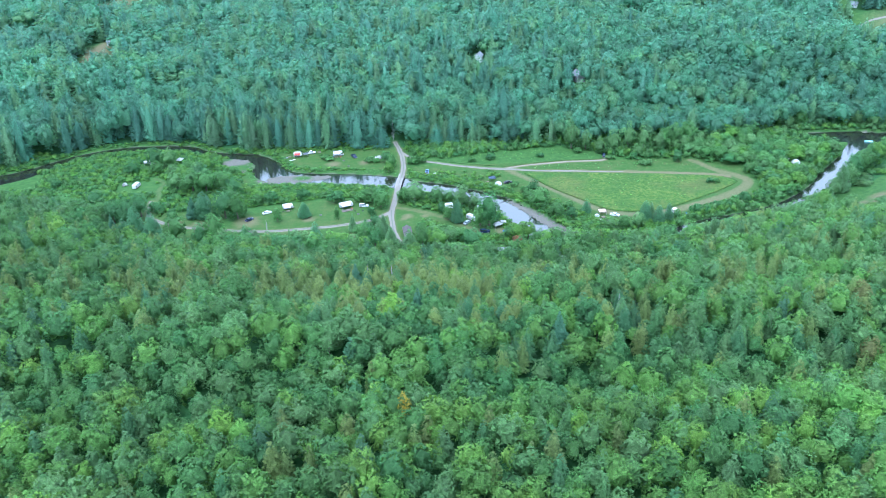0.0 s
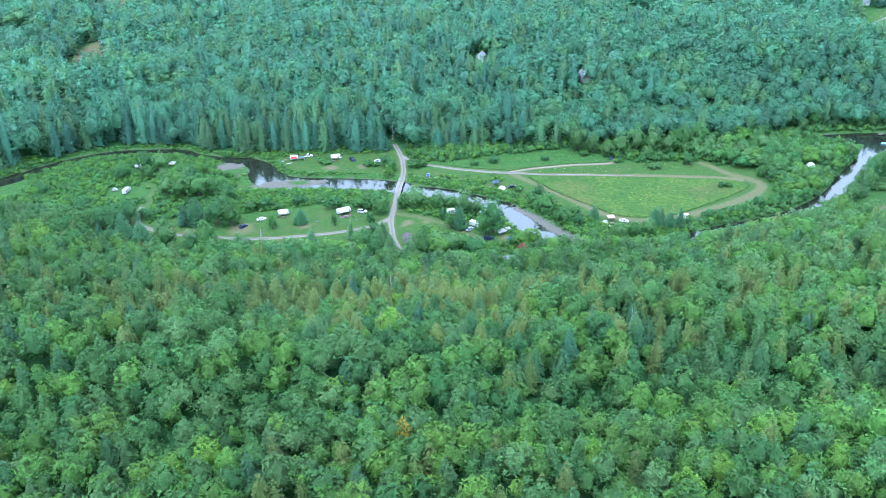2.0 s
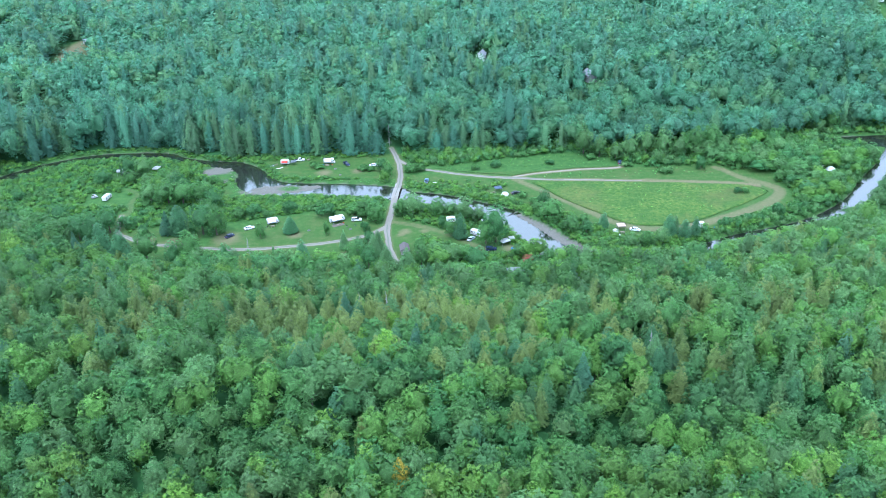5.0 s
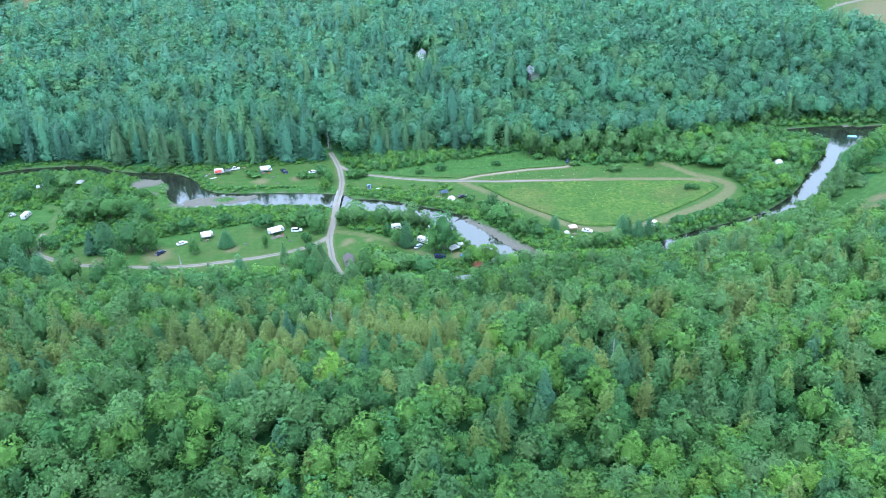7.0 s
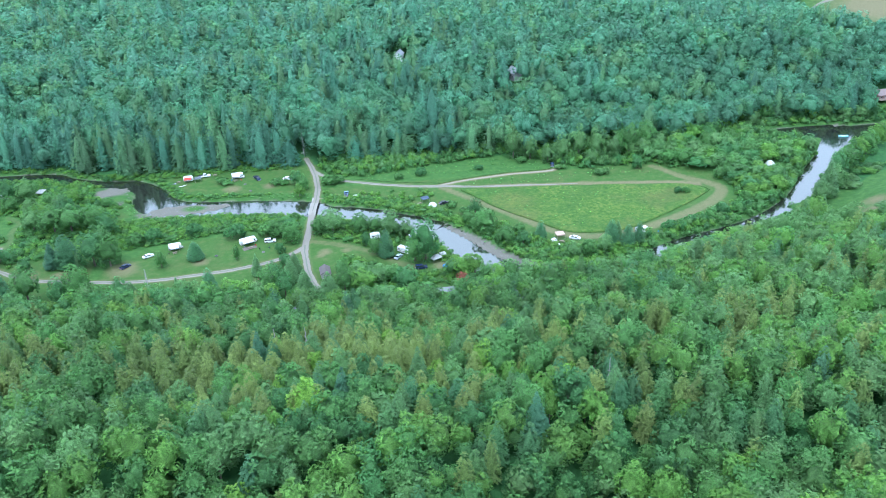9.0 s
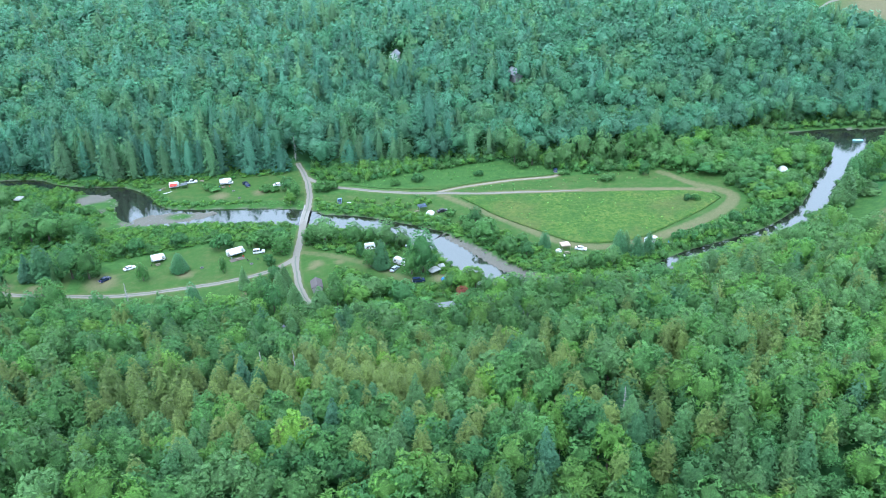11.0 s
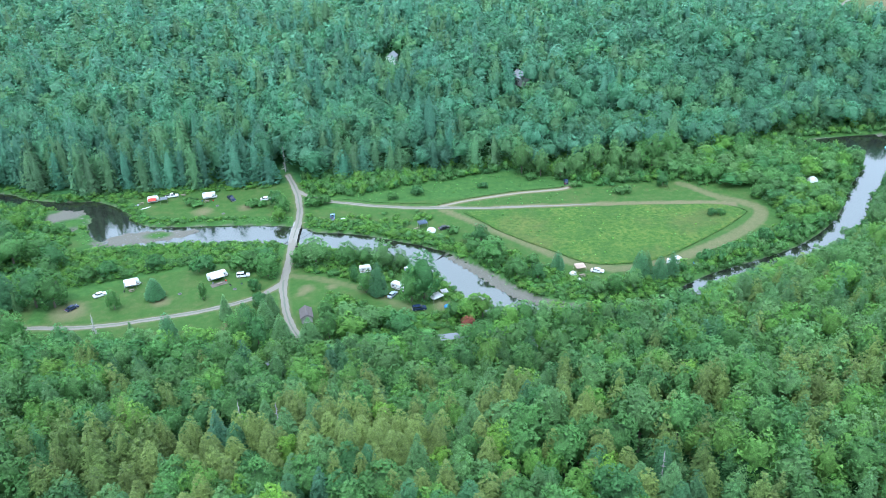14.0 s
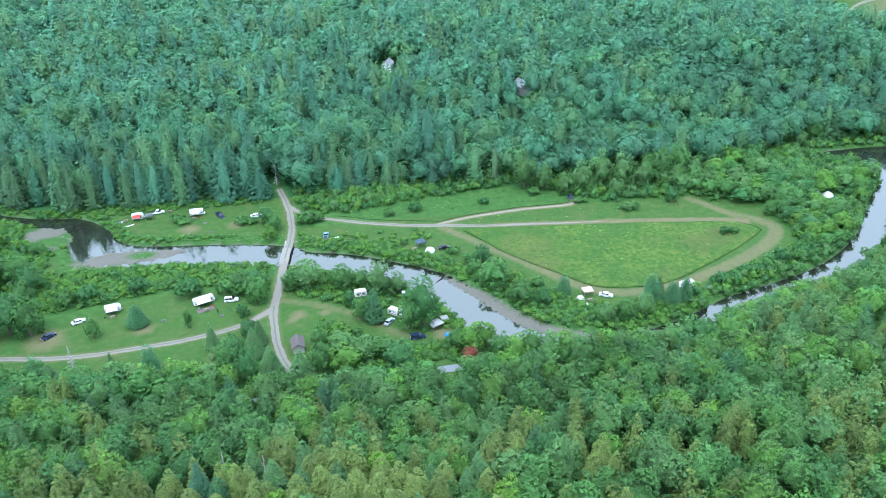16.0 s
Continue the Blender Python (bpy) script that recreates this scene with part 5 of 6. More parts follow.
def grove():
    """Younger trees between the meadow, the woods and the river bend, and along the near bank."""
    r = np.random.default_rng(21)
    x, y = jittered(138, 236, 396, 506, 6.2, r)
    d = river_distance(x, y)
    keep = (d > 3) & (y > np.interp(x, [138, 172, 204, 223, 237, 264], [376, 388, 413, 437, 451, 478])) & ~((x > 192) & (y > 460)) & (near_line(x, y, LOOP_TRACK)[0] > 8) & (np.hypot(x - 203, y - 438) > 9) & ((y > np.interp(x, [138, 160, 176, 236], [462, 448, 442, 440])) | ((x > 174) & (d < 30)))
    taken = np.array([(t[0], t[1]) for t in MEADOW_TREES + EAST_TREES])
    keep &= np.hypot(x[:, None] - taken[None, :, 0], y[:, None] - taken[None, :, 1]).min(1) > 4
    x, y = x[keep], y[keep]
    # belts: along the near bank of the east reach, and between the lower road and the camps
    belts = []
    for line, wide, step in (([(58, 349), (75, 350.5), (92, 349.5), (108, 355), (128, 362), (150, 371), (172, 380), (190, 390)], 3.5, 4.2), ([(-112, 358), (-80, 354.5), (-50, 351), (-20, 347.5)], 3.0, 4.6), ([(-18, 346.5), (0, 347.5), (21, 348.5)], 0.8, 4.5), ([(34, 349), (52, 349)], 0.8, 4.5)):
        line = np.array(line, float)
        run = np.concatenate([[0], np.cumsum(np.hypot(*np.diff(line, axis=0).T))])
        for side in (-0.7, 0.7):
            s = np.arange(0, run[-1], step) + r.uniform(0, step)
            belts.append((np.interp(s, run, line[:, 0]) + r.uniform(-1, 1, len(s)), np.interp(s, run, line[:, 1]) + side * wide + r.uniform(-1.2, 1.2, len(s))))
    bx, by = np.concatenate([b[0] for b in belts]), np.concatenate([b[1] for b in belts])
    taken = np.array([(t[0], t[1]) for t in CAMP_TREES + ROAD_TREES + MEADOW_TREES])
    ok = (np.hypot(bx[:, None] - taken[None, :, 0], by[:, None] - taken[None, :, 1]).min(1) > 2.5) & (river_distance(bx, by) > 2.2) & (near_line(bx, by, LOWER_ROAD)[0] > 2.8)
    x, y = np.concatenate([x, bx[ok]]), np.concatenate([y, by[ok]])
    n = len(x)
    h = np.where((y < 351) & (np.abs(x - 17) < 36), r.uniform(5.0, 6.5, n), np.where((y < 410) & (x > 112), r.uniform(3.2, 4.8, n), np.where(y < 410, r.uniform(8.5, 11.5, n), r.uniform(5.0, 7.5, n)))) + 5.5 * np.clip((y - 440) / 60, 0, 1)
    templates = [broadleaf(620 + i, 400, 1, lobes=14, leaf=0.42, low=0.05) for i in range(6)]
    stand("young_grove", templates, r.integers(0, 6, n), x, y, ground_height(x, y) - 0.1, r.uniform(0, 6.28, n), r.uniform(3.4, 5.0, n) / 3.4, h / 14, tones(r.choice(["maple", "pale", "bright", "maple", "deep"], n), r),
          "young broadleaf trees between meadow and river", "woods")


grove()


def dead_tree(x, y, height):
    ob = thing("dead_tree", "bare grey dead spruce with short broken branches", "tree", (x, y, height_at(x, y) - 0.1))
    part("trunk", rod((0, 0, 0), (0, 0, height), 0.2, sides=7, r2=0.03), DEADWOOD, ob)
    r = random.Random(int(x * 10))
    bm = bmesh.new()
    for i in range(64):
        z = height * (0.12 + 0.86 * i / 64)
        a, n = r.uniform(0, 6.28), (1.05 - z / height) * 2.3 * r.uniform(0.5, 1.1)
        rod((0, 0, z), (n * math.cos(a), n * math.sin(a), z - 0.25 * n), 0.1, bm, 4, 0.03)
    part("branches", bm, DEADWOOD, ob)


for row in ((-84.6, 369, 11), (-20, 290, 15), (62, 254, 14), (-49, 288, 13), (-30, 297, 12), (-28, 500, 13)):
    dead_tree(*row)


# ---- bridge ----
def bridge():
    ob = thing("bridge", "low pale concrete slab bridge without rails over the river", "bridge", (-22.2, 437.2, 0.0), 85)
    part("deck", box(20, 3.0, 0.45, (0, 0, -0.42), 0.05), CONCRETE, ob)
    part("slab", box(12.5, 3.2, 0.1, (-3.4, 0.0, 0.16), 0.04), weathered("pale_concrete", (0.25, 0.23, 0.185), 0.85, dirt=0.35, scale=2, bump=0.3), ob, "pale worn concrete slab")
    part("abutment", box(1.4, 3.3, 2.6, (-9.2, 0, -2.7), 0.08), CONCRETE, ob)
    part("abutment", box(1.4, 3.3, 2.6, (9.2, 0, -2.7), 0.08), CONCRETE, ob)
    for s in (-1, 1):
        part("kerb", box(12.5, 0.16, 0.14, (-3.4, s * 1.6, 0.22), 0.03), CONCRETE, ob)
    part("wing_wall", box(0.6, 4.5, 1.5, (8.6, -4.4, -1.5), 0.06), WOOD, ob, "dark timber wing wall")
    for i in (-3.4, 3.4):
        part("pier", box(0.7, 2.9, 1.9, (i, 0, -2.3), 0.06), CONCRETE, ob)


bridge()


# ---- vehicles ----
def wheel(parent, x, y, r=0.34, w=0.22):
    t = part("wheel", rod((x, y - w / 2, r), (x, y + w / 2, r), r, sides=14), RUBBER, parent, "black rubber tyre")
    s = 1 if y > 0 else -1
    part("rim", rod((x, y + s * (w / 2 - 0.04), r), (x, y + s * (w / 2 + 0.015), r), r * 0.6, sides=10), CHROME, t)


def pane(parent, corners, name="window"):
    return part(name, sheet(corners, 0.03, 0, 1), GLASS, parent)


def car(kind, paint, label, at, turn, group="parked vehicles"):
    """A car, SUV or pickup; it faces +x."""
    ob = thing({"suv": "suv", "pickup": "pickup_truck", "sedan": "car"}[kind], label, "car", at, turn, group)
    L, W, H = {"sedan": (4.7, 1.8, 1.45), "suv": (4.8, 1.9, 1.75), "pickup": (5.7, 1.95, 1.8)}[kind]
    f, b = L / 2, -L / 2
    if kind == "sedan":
        low = [(b, 0.4), (b, 0.85), (b + 0.35, 0.98), (b + 1.0, 1.0), (f - 1.4, 0.95), (f - 0.35, 0.82), (f, 0.68), (f, 0.35), (f - 0.4, 0.25), (b + 0.4, 0.25)]
        top = [(b + 0.75, 0.96), (b + 1.35, 1.4), (0.15, 1.45), (0.75, 1.32), (f - 1.3, 0.93)]
    elif kind == "suv":
        low = [(b, 0.45), (b + 0.02, 1.05), (b + 0.6, 1.1), (f - 1.35, 1.08), (f - 0.2, 0.98), (f, 0.8), (f, 0.45), (f - 0.4, 0.32), (b + 0.4, 0.32)]
        top = [(b + 0.06, 1.06), (b + 0.3, 1.68), (b + 0.7, 1.76), (0.3, 1.74), (0.75, 1.6), (f - 1.3, 1.05)]
    else:
        low = [(b, 0.5), (b, 1.1), (-0.4, 1.1), (-0.4, 1.1), (f - 1.4, 1.12), (f - 0.2, 1.04), (f, 0.9), (f, 0.5), (f - 0.4, 0.4), (b + 0.4, 0.4)]
        low.pop(3)
        top = [(-0.45, 1.08), (-0.3, 1.74), (0.0, 1.8), (0.75, 1.76), (1.05, 1.6), (f - 1.3, 1.08)]
    body = part("body", profile(low, W, 0.05, 0.94), paint, ob)
    cabin = part("cabin", profile(top, W * 0.9, 0.05, 0.8), GLASS, ob, "dark tinted windows")
    z1 = max(p[1] for p in top)
    xs = [p[0] for p in top if p[1] > z1 - 0.16]
    part("roof", box(max(xs) - min(xs) + 0.1, W * 0.74, 0.07, ((max(xs) + min(xs)) / 2, 0, z1 - 0.05), 0.025), paint, cabin)
    for s in (-1, 1):
        for i, px in enumerate((min(xs), (min(xs) + max(xs)) / 2, max(xs))):
            lean = (px - min(xs)) / (max(xs) - min(xs)) - 0.5
            part("pillar", rod((px + lean * 0.7, s * W * 0.43, 1.0), (px, s * W * 0.37, z1 - 0.02), 0.05, sides=5), paint, cabin)
        for px in (b + 0.95, f - 0.95):
            wheel(ob, px, s * (W / 2 - 0.1), 0.34 if kind == "sedan" else 0.39)
        part("headlight", box(0.1, 0.4, 0.14, (f - 0.05, s * (W / 2 - 0.35), 0.66), 0.03), LENS, body)
        part("tail_light", box(0.08, 0.26, 0.26, (b + 0.02, s * (W / 2 - 0.22), 0.72), 0.03), RED_LENS, body)
        part("mirror", box(0.16, 0.2, 0.14, (0.85, s * (W / 2 + 0.03), 1.0), 0.03), paint, body)
    part("bumper", box(0.16, W * 0.92, 0.2, (f - 0.03, 0, 0.38), 0.05), GREY, body)
    part("bumper", box(0.16, W * 0.92, 0.2, (b + 0.03, 0, 0.42), 0.05), GREY, body)
    if kind == "pickup":
        part("bed", box(1.95, W * 0.78, 0.05, (b + 1.05, 0, 1.09), 0.0), BLACK, body, "black bed liner")
    return ob


def awning(ob, x0, x1, y, z, depth, cloth, label="white fabric awning"):
    a = part("awning", sheet([(x0, y, z), (x1, y, z), (x1, y - depth, z - 0.45), (x0, y - depth, z - 0.45)], 0.05, 0.06), cloth, ob, label)
    for x in (x0 + 0.1, x1 - 0.1):
        part("awning_pole", rod((x, y - depth + 0.05, 0.0), (x, y - depth + 0.05, z - 0.45), 0.035, sides=6), CHROME, a)


def trailer(label, at, turn, L=7.6, W=2.4, H=2.95, cloth=None, stripe=STRIPE, rounded=0.9, paint=WHITE, group="camping trailers"):
    """A travel trailer; its hitch points to +x, its door side to -y."""
    ob = thing("travel_trailer", label, "camper", at, turn, group)
    ob.matrix_world = ob.matrix_world @ Matrix.Diagonal((0.84, 0.87, 0.87, 1))
    f, b, low = L / 2, -L / 2, 0.55
    side = [(b, low), (b, H - 0.35), (b + 0.35, H), (f - rounded, H), (f - 0.35 * rounded, H - 0.4 * rounded), (f, H - 1.25 * rounded), (f, low + 0.35), (f - 0.3, low)]
    body = part("body", profile(side, W, 0.07), paint, ob)
    part("roof", box(L - rounded - 0.5, W - 0.16, 0.05, (-(rounded - 0.3) / 2, 0, H - 0.005), 0.02), WHITE_CLOTH, ob, "white rubber roof")
    part("air_conditioner", box(0.95, 0.7, 0.3, (-0.3, 0, H + 0.04), 0.08), CREAM, ob)
    part("roof_vent", box(0.4, 0.4, 0.14, (b + 1.2, 0.2, H + 0.04), 0.04), GREY, ob)
    part("roof_vent", box(0.4, 0.4, 0.14, (f - 1.9, -0.2, H + 0.04), 0.04), GREY, ob)
    for s in (-1, 1):
        part("stripe", box(L - 0.5, 0.02, 0.3, (-0.05, s * (W / 2 + 0.004), 1.05), 0.0), stripe, body)
        for x, w in ((b + 1.3, 1.2), (-0.4, 0.9), (f - 1.5, 1.0)):
            if s == -1 and x == -0.4:
                continue
            y = s * (W / 2 + 0.005)
            win = part("window", box(w, 0.05, 0.6, (x, y, 1.6), 0.015), GREY, body)
            part("pane", box(w - 0.12, 0.06, 0.48, (x, y + s * 0.006, 1.66), 0.0), GLASS, win)
        for x in (-0.75, 0.1):
            wheel(ob, x - 0.2, s * (W / 2 - 0.14), 0.36)
        part("wheel_arch", box(2.0, 0.06, 0.28, (-0.5, s * (W / 2 + 0.012), 0.55), 0.02), GREY, body)
    door = part("door", box(0.75, 0.05, 1.85, (-0.3, -W / 2 - 0.012, 0.75), 0.02), CREAM, body)
    part("door_handle", box(0.06, 0.06, 0.18, (-0.02, -W / 2 - 0.05, 1.6), 0.01), CHROME, door)
    part("pane", box(0.4, 0.03, 0.5, (-0.3, -W / 2 - 0.035, 1.9), 0.0), GLASS, door)
    part("front_window", box(0.06, 1.3, 0.5, (f - 0.2 * rounded, 0, H - 1.15 * rounded), 0.02, turn=Matrix.Rotation(radians(-24), 4, "Y")), GLASS, body)
    hitch = rod((f - 0.1, 0.8, 0.5), (f + 1.15, 0, 0.5), 0.05)
    rod((f - 0.1, -0.8, 0.5), (f + 1.15, 0, 0.5), 0.05, hitch)
    part("hitch", hitch, BLACK, ob)
    part("gas_bottle", rod((f + 0.3, 0, 0.5), (f + 0.3, 0, 1.05), 0.17, sides=10), WHITE, ob)
    part("jack", rod((f + 0.9, 0, 0.0), (f + 0.9, 0, 0.8), 0.05, sides=8), GREY, ob)
    if cloth is not None:
        awning(ob, b + 0.7, b + 0.7 + 0.68 * L, -W / 2 - 0.02, H - 0.25, 2.4, cloth, "red fabric awning" if cloth is RED_CLOTH else "white fabric awning")
    return ob


def motorhome(label, at, turn):
    ob = thing("motorhome", label, "camper", at, turn, "camping trailers")
    ob.matrix_world = ob.matrix_world @ Matrix.Diagonal((0.82, 0.86, 0.86, 1))
    body = part("body", profile([(-3.6, 0.6), (-3.6, 2.9), (-3.3, 3.1), (1.9, 3.1), (3.1, 2.95), (3.2, 2.2), (1.9, 1.9), (1.9, 0.6)], 2.4, 0.08), WHITE, ob)
    cab = part("cab", profile([(1.8, 0.5), (1.8, 1.95), (2.6, 1.9), (3.2, 1.2), (3.9, 1.05), (4.0, 0.6), (3.9, 0.45)], 2.0, 0.07), WHITE, ob)
    part("windscreen", sheet([(2.68, -0.85, 1.88), (2.68, 0.85, 1.88), (3.26, 0.9, 1.22), (3.26, -0.9, 1.22)], 0.04, 0, 1), GLASS, cab)
    for s in (-1, 1):
        part("stripe", box(5.3, 0.02, 0.3, (-0.9, s * 1.204, 1.15)), STRIPE, body)
        for x in (-2.6, -0.9, 0.9):
            part("window", box(0.9, 0.05, 0.6, (x, s * 1.205, 1.75), 0.02), GLASS, body)
        part("side_window", box(0.7, 0.04, 0.5, (2.35, s * 0.99, 1.25), 0.02), GLASS, cab)
        wheel(ob, 3.0, s * 0.9, 0.38)
        wheel(ob, -2.2, s * 1.0, 0.38)
        part("headlight", box(0.08, 0.3, 0.2, (3.97, s * 0.75, 0.75), 0.03), LENS, cab)
    part("door", box(0.7, 0.05, 1.9, (0.3, -1.212, 0.7), 0.02), CREAM, body)
    part("air_conditioner", box(1.0, 0.75, 0.3, (-0.6, 0, 3.09), 0.08), CREAM, ob)
    part("roof_box", box(1.2, 1.4, 0.35, (-2.6, 0, 3.09), 0.1), GREY, ob, "grey roof storage box")
    awning(ob, -3.0, 1.4, -1.22, 2.75, 2.3, WHITE_CLOTH)
    return ob


def canopy(label, at, turn, sx=3.2, sy=3.2, h=2.1, peak=0.8, cloth=WHITE_CLOTH, name="pop_up_canopy"):
    """A peaked fabric roof on four legs."""
    ob = thing(name, label, "canopy", at, turn, "tents and canopies")
    bm = bmesh.new()
    ring = [bm.verts.new((x * sx / 2, y * sy / 2, h)) for x, y in ((-1, -1), (1, -1), (1, 1), (-1, 1))]
    hem = [bm.verts.new((v.co.x * 1.02, v.co.y * 1.02, h - 0.28)) for v in ring]
    mid = [bm.verts.new((v.co.x * 0.45, v.co.y * 0.45, h + peak * 0.48)) for v in ring]
    top = bm.verts.new((0, 0, h + peak))
    for i in range(4):
        j = (i + 1) % 4
        bm.faces.new((hem[i], hem[j], ring[j], ring[i]))
        bm.faces.new((ring[i], ring[j], mid[j], mid[i]))
        bm.faces.new((mid[i], mid[j], top))
    bmesh.ops.solidify(bm, geom=bm.faces[:], thickness=0.04)
    part("roof", bm, cloth, ob)
    for x in (-1, 1):
        for y in (-1, 1):
            part("leg", rod((x * (sx / 2 - 0.06), y * (sy / 2 - 0.06), 0), (x * (sx / 2 - 0.06), y * (sy / 2 - 0.06), h), 0.04, sides=6), CHROME, ob)
    return ob


def dome_tent(label, at, turn, r=1.5, h=1.5, cloth=WHITE_CLOTH, fly=None):
    ob = thing("tent", label, "tent", at, turn, "tents and canopies")
    bm = bmesh.new()
    bmesh.ops.create_uvsphere(bm, u_segments=12, v_segments=8, radius=1.0)
    bmesh.ops.delete(bm, geom=[v for v in bm.verts if v.co.z < -0.05], context="VERTS")
    for v in bm.verts:
        k = 1 + 0.22 * abs(math.sin(2 * math.atan2(v.co.y, v.co.x))) * (1 - v.co.z)
        v.co = Vector((v.co.x * r * k, v.co.y * r * k, max(0, v.co.z) * h))
    bmesh.ops.solidify(bm, geom=bm.faces[:], thickness=0.03)
    part("shell", bm, cloth, ob)
    door = sheet([(-0.45, -r * 0.98, 0.05), (0.45, -r * 0.98, 0.05), (0.16, -r * 0.72, h * 0.78), (-0.16, -r * 0.72, h * 0.78)], 0.04, 0, 2)
    part("door", door, fly or GREY_CLOTH, ob, "dark mesh door")
    for a in (45, 135):
        c, s = math.cos(radians(a)), math.sin(radians(a))
        bm = bmesh.new()
        pts = [(r * 1.22 * math.cos(t) * c, r * 1.22 * math.cos(t) * s, h * 1.02 * math.sin(t) + 0.02) for t in np.linspace(0, math.pi, 13)]
        for p, q in zip(pts, pts[1:]):
            rod((p[0] * (1 - 0.17 * p[2] / h), p[1] * (1 - 0.17 * p[2] / h), p[2]), (q[0] * (1 - 0.17 * q[2] / h), q[1] * (1 - 0.17 * q[2] / h), q[2]), 0.025, bm, 5)
        part("tent_pole", bm, GREY, ob)
    return ob


def gabled(name, label, category, at, turn, L, W, H, rise, wall_mat, roof_mat, windows=2, porch=False):
    """A small building with a pitched roof along x."""
    ob = thing(name, label, category, at, turn)
    for s in (-1, 1):
        part("wall", box(L, 0.15, H, (0, s * (W / 2 - 0.075), 0)), wall_mat, ob)
        bm = bmesh.new()
        x = s * (L / 2 - 0.08)
        pts = [(-W / 2 + 0.15, 0), (W / 2 - 0.15, 0), (W / 2 - 0.15, H), (0, H + rise * (1 - 0.3 / W)), (-W / 2 + 0.15, H)]
        a = [bm.verts.new((x - 0.07, y, z)) for y, z in pts]
        b = [bm.verts.new((x + 0.07, y, z)) for y, z in pts]
        bm.faces.new(a)
        bm.faces.new(b[::-1])
        for i in range(5):
            j = (i + 1) % 5
            bm.faces.new((a[i], a[j], b[j], b[i]))
        bmesh.ops.recalc_face_normals(bm, faces=bm.faces[:])
        part("gable", bm, wall_mat, ob)
        over = 0.4
        k = (W / 2 + over) / (W / 2)
        roof = part("roof", sheet([(-L / 2 - over, 0, H + rise + 0.1), (L / 2 + over, 0, H + rise + 0.1), (L / 2 + over, s * (W / 2 + over), H + rise - rise * k + 0.1), (-L / 2 - over, s * (W / 2 + over), H + rise - rise * k + 0.1)], 0.12, 0, 2), roof_mat, ob)
        n = int(L / 0.6)
        for i in range(n + 1):
            x = -L / 2 - over + 0.1 + i * (L + 2 * over - 0.2) / n
            part("seam", rod((x, s * 0.02, H + rise + 0.16), (x, s * (W / 2 + over), H + rise - rise * k + 0.16), 0.035, sides=4), roof_mat, roof)
        for i in range(windows):
            x = -L / 2 + L * (i + 0.7) / (windows + 0.4)
            win = part("window", box(0.9, 0.08, 0.95, (x, s * (W / 2), H * 0.42), 0.01), WHITE, ob, "white window frame")
            part("pane", box(0.74, 0.1, 0.8, (x, s * W / 2, H * 0.42 + 0.075)), GLASS, win)
    part("ridge", box(L + 0.8, 0.3, 0.06, (0, 0, H + rise + 0.12), 0.02), roof_mat, ob)
    door = part("door", box(0.9, 0.08, 2.0, (L * 0.12, -W / 2 - 0.01, 0.02), 0.01), GREY, ob)
    part("door_handle", box(0.05, 0.06, 0.12, (L * 0.12 + 0.35, -W / 2 - 0.07, 1.0), 0.01), CHROME, door)
    if porch:
        deck = part("deck", box(L, 2.4, 0.25, (0, -W / 2 - 1.25, 0.4), 0.02), WOOD, ob, "weathered wooden deck")
        for i in range(7):
            part("rail_post", box(0.1, 0.1, 1.0, (-L / 2 + 0.1 + i * (L - 0.2) / 6, -W / 2 - 2.4, 0.62), 0.01), WOOD, deck)
        part("rail", box(L, 0.1, 0.08, (0, -W / 2 - 2.4, 1.58), 0.01), WOOD, deck)
    return ob


def picnic_table(at, turn, label="grey weathered wooden picnic table"):
    ob = thing("picnic_table", label, "table", at, turn, "picnic tables")
    for i in range(4):
        part("plank", box(1.85, 0.17, 0.045, (0, -0.285 + 0.19 * i, 0.72), 0.008), WOOD, ob)
    for s in (-1, 1):
        part("seat", box(1.85, 0.26, 0.045, (0, s * 0.72, 0.42), 0.008), WOOD, ob)
        for x in (-0.65, 0.65):
            part("leg", rod((x, s * 0.62, 0), (x, s * 0.2, 0.72), 0.045, sides=5), WOOD, ob)
    return ob


def chair(at, turn, cloth, label):
    ob = thing("camp_chair", label, "chair", at, turn, "camp chairs")
    part("seat", box(0.52, 0.5, 0.05, (0, 0, 0.42), 0.02), cloth, ob)
    part("backrest", box(0.52, 0.06, 0.5, (0, 0.27, 0.48), 0.02), cloth, ob)
    for x in (-0.24, 0.24):
        for y in (-0.22, 0.22):
            part("leg", rod((x, y, 0), (x, y, 0.44), 0.018, sides=5), GREY, ob)
    return ob


def fire_ring(at):
    ob = thing("fire_ring", "round ring of grey stones with black ash", "fire pit", at)
    for i in range(10):
        a = 6.283 * i / 10
        part("stone", box(0.34, 0.24, 0.26, (0.6 * math.cos(a), 0.6 * math.sin(a), -0.04), 0.07, turn=Matrix.Rotation(a + 1.57, 4, "Z")), STONE, ob)
    part("ash", rod((0, 0, -0.02), (0, 0, 0.05), 0.5, sides=12), BLACK, ob)


def rug(name, label, category, at, turn, sx, sy, mat):
    ob = tagged(new(name, None), label, category)
    ob.matrix_world = pose(at[0], at[1], height_at(*at) + 0.03, 0, 0, turn)
    part("mat", box(sx, sy, 0.05, (0, 0, 0), 0.01), mat, ob)


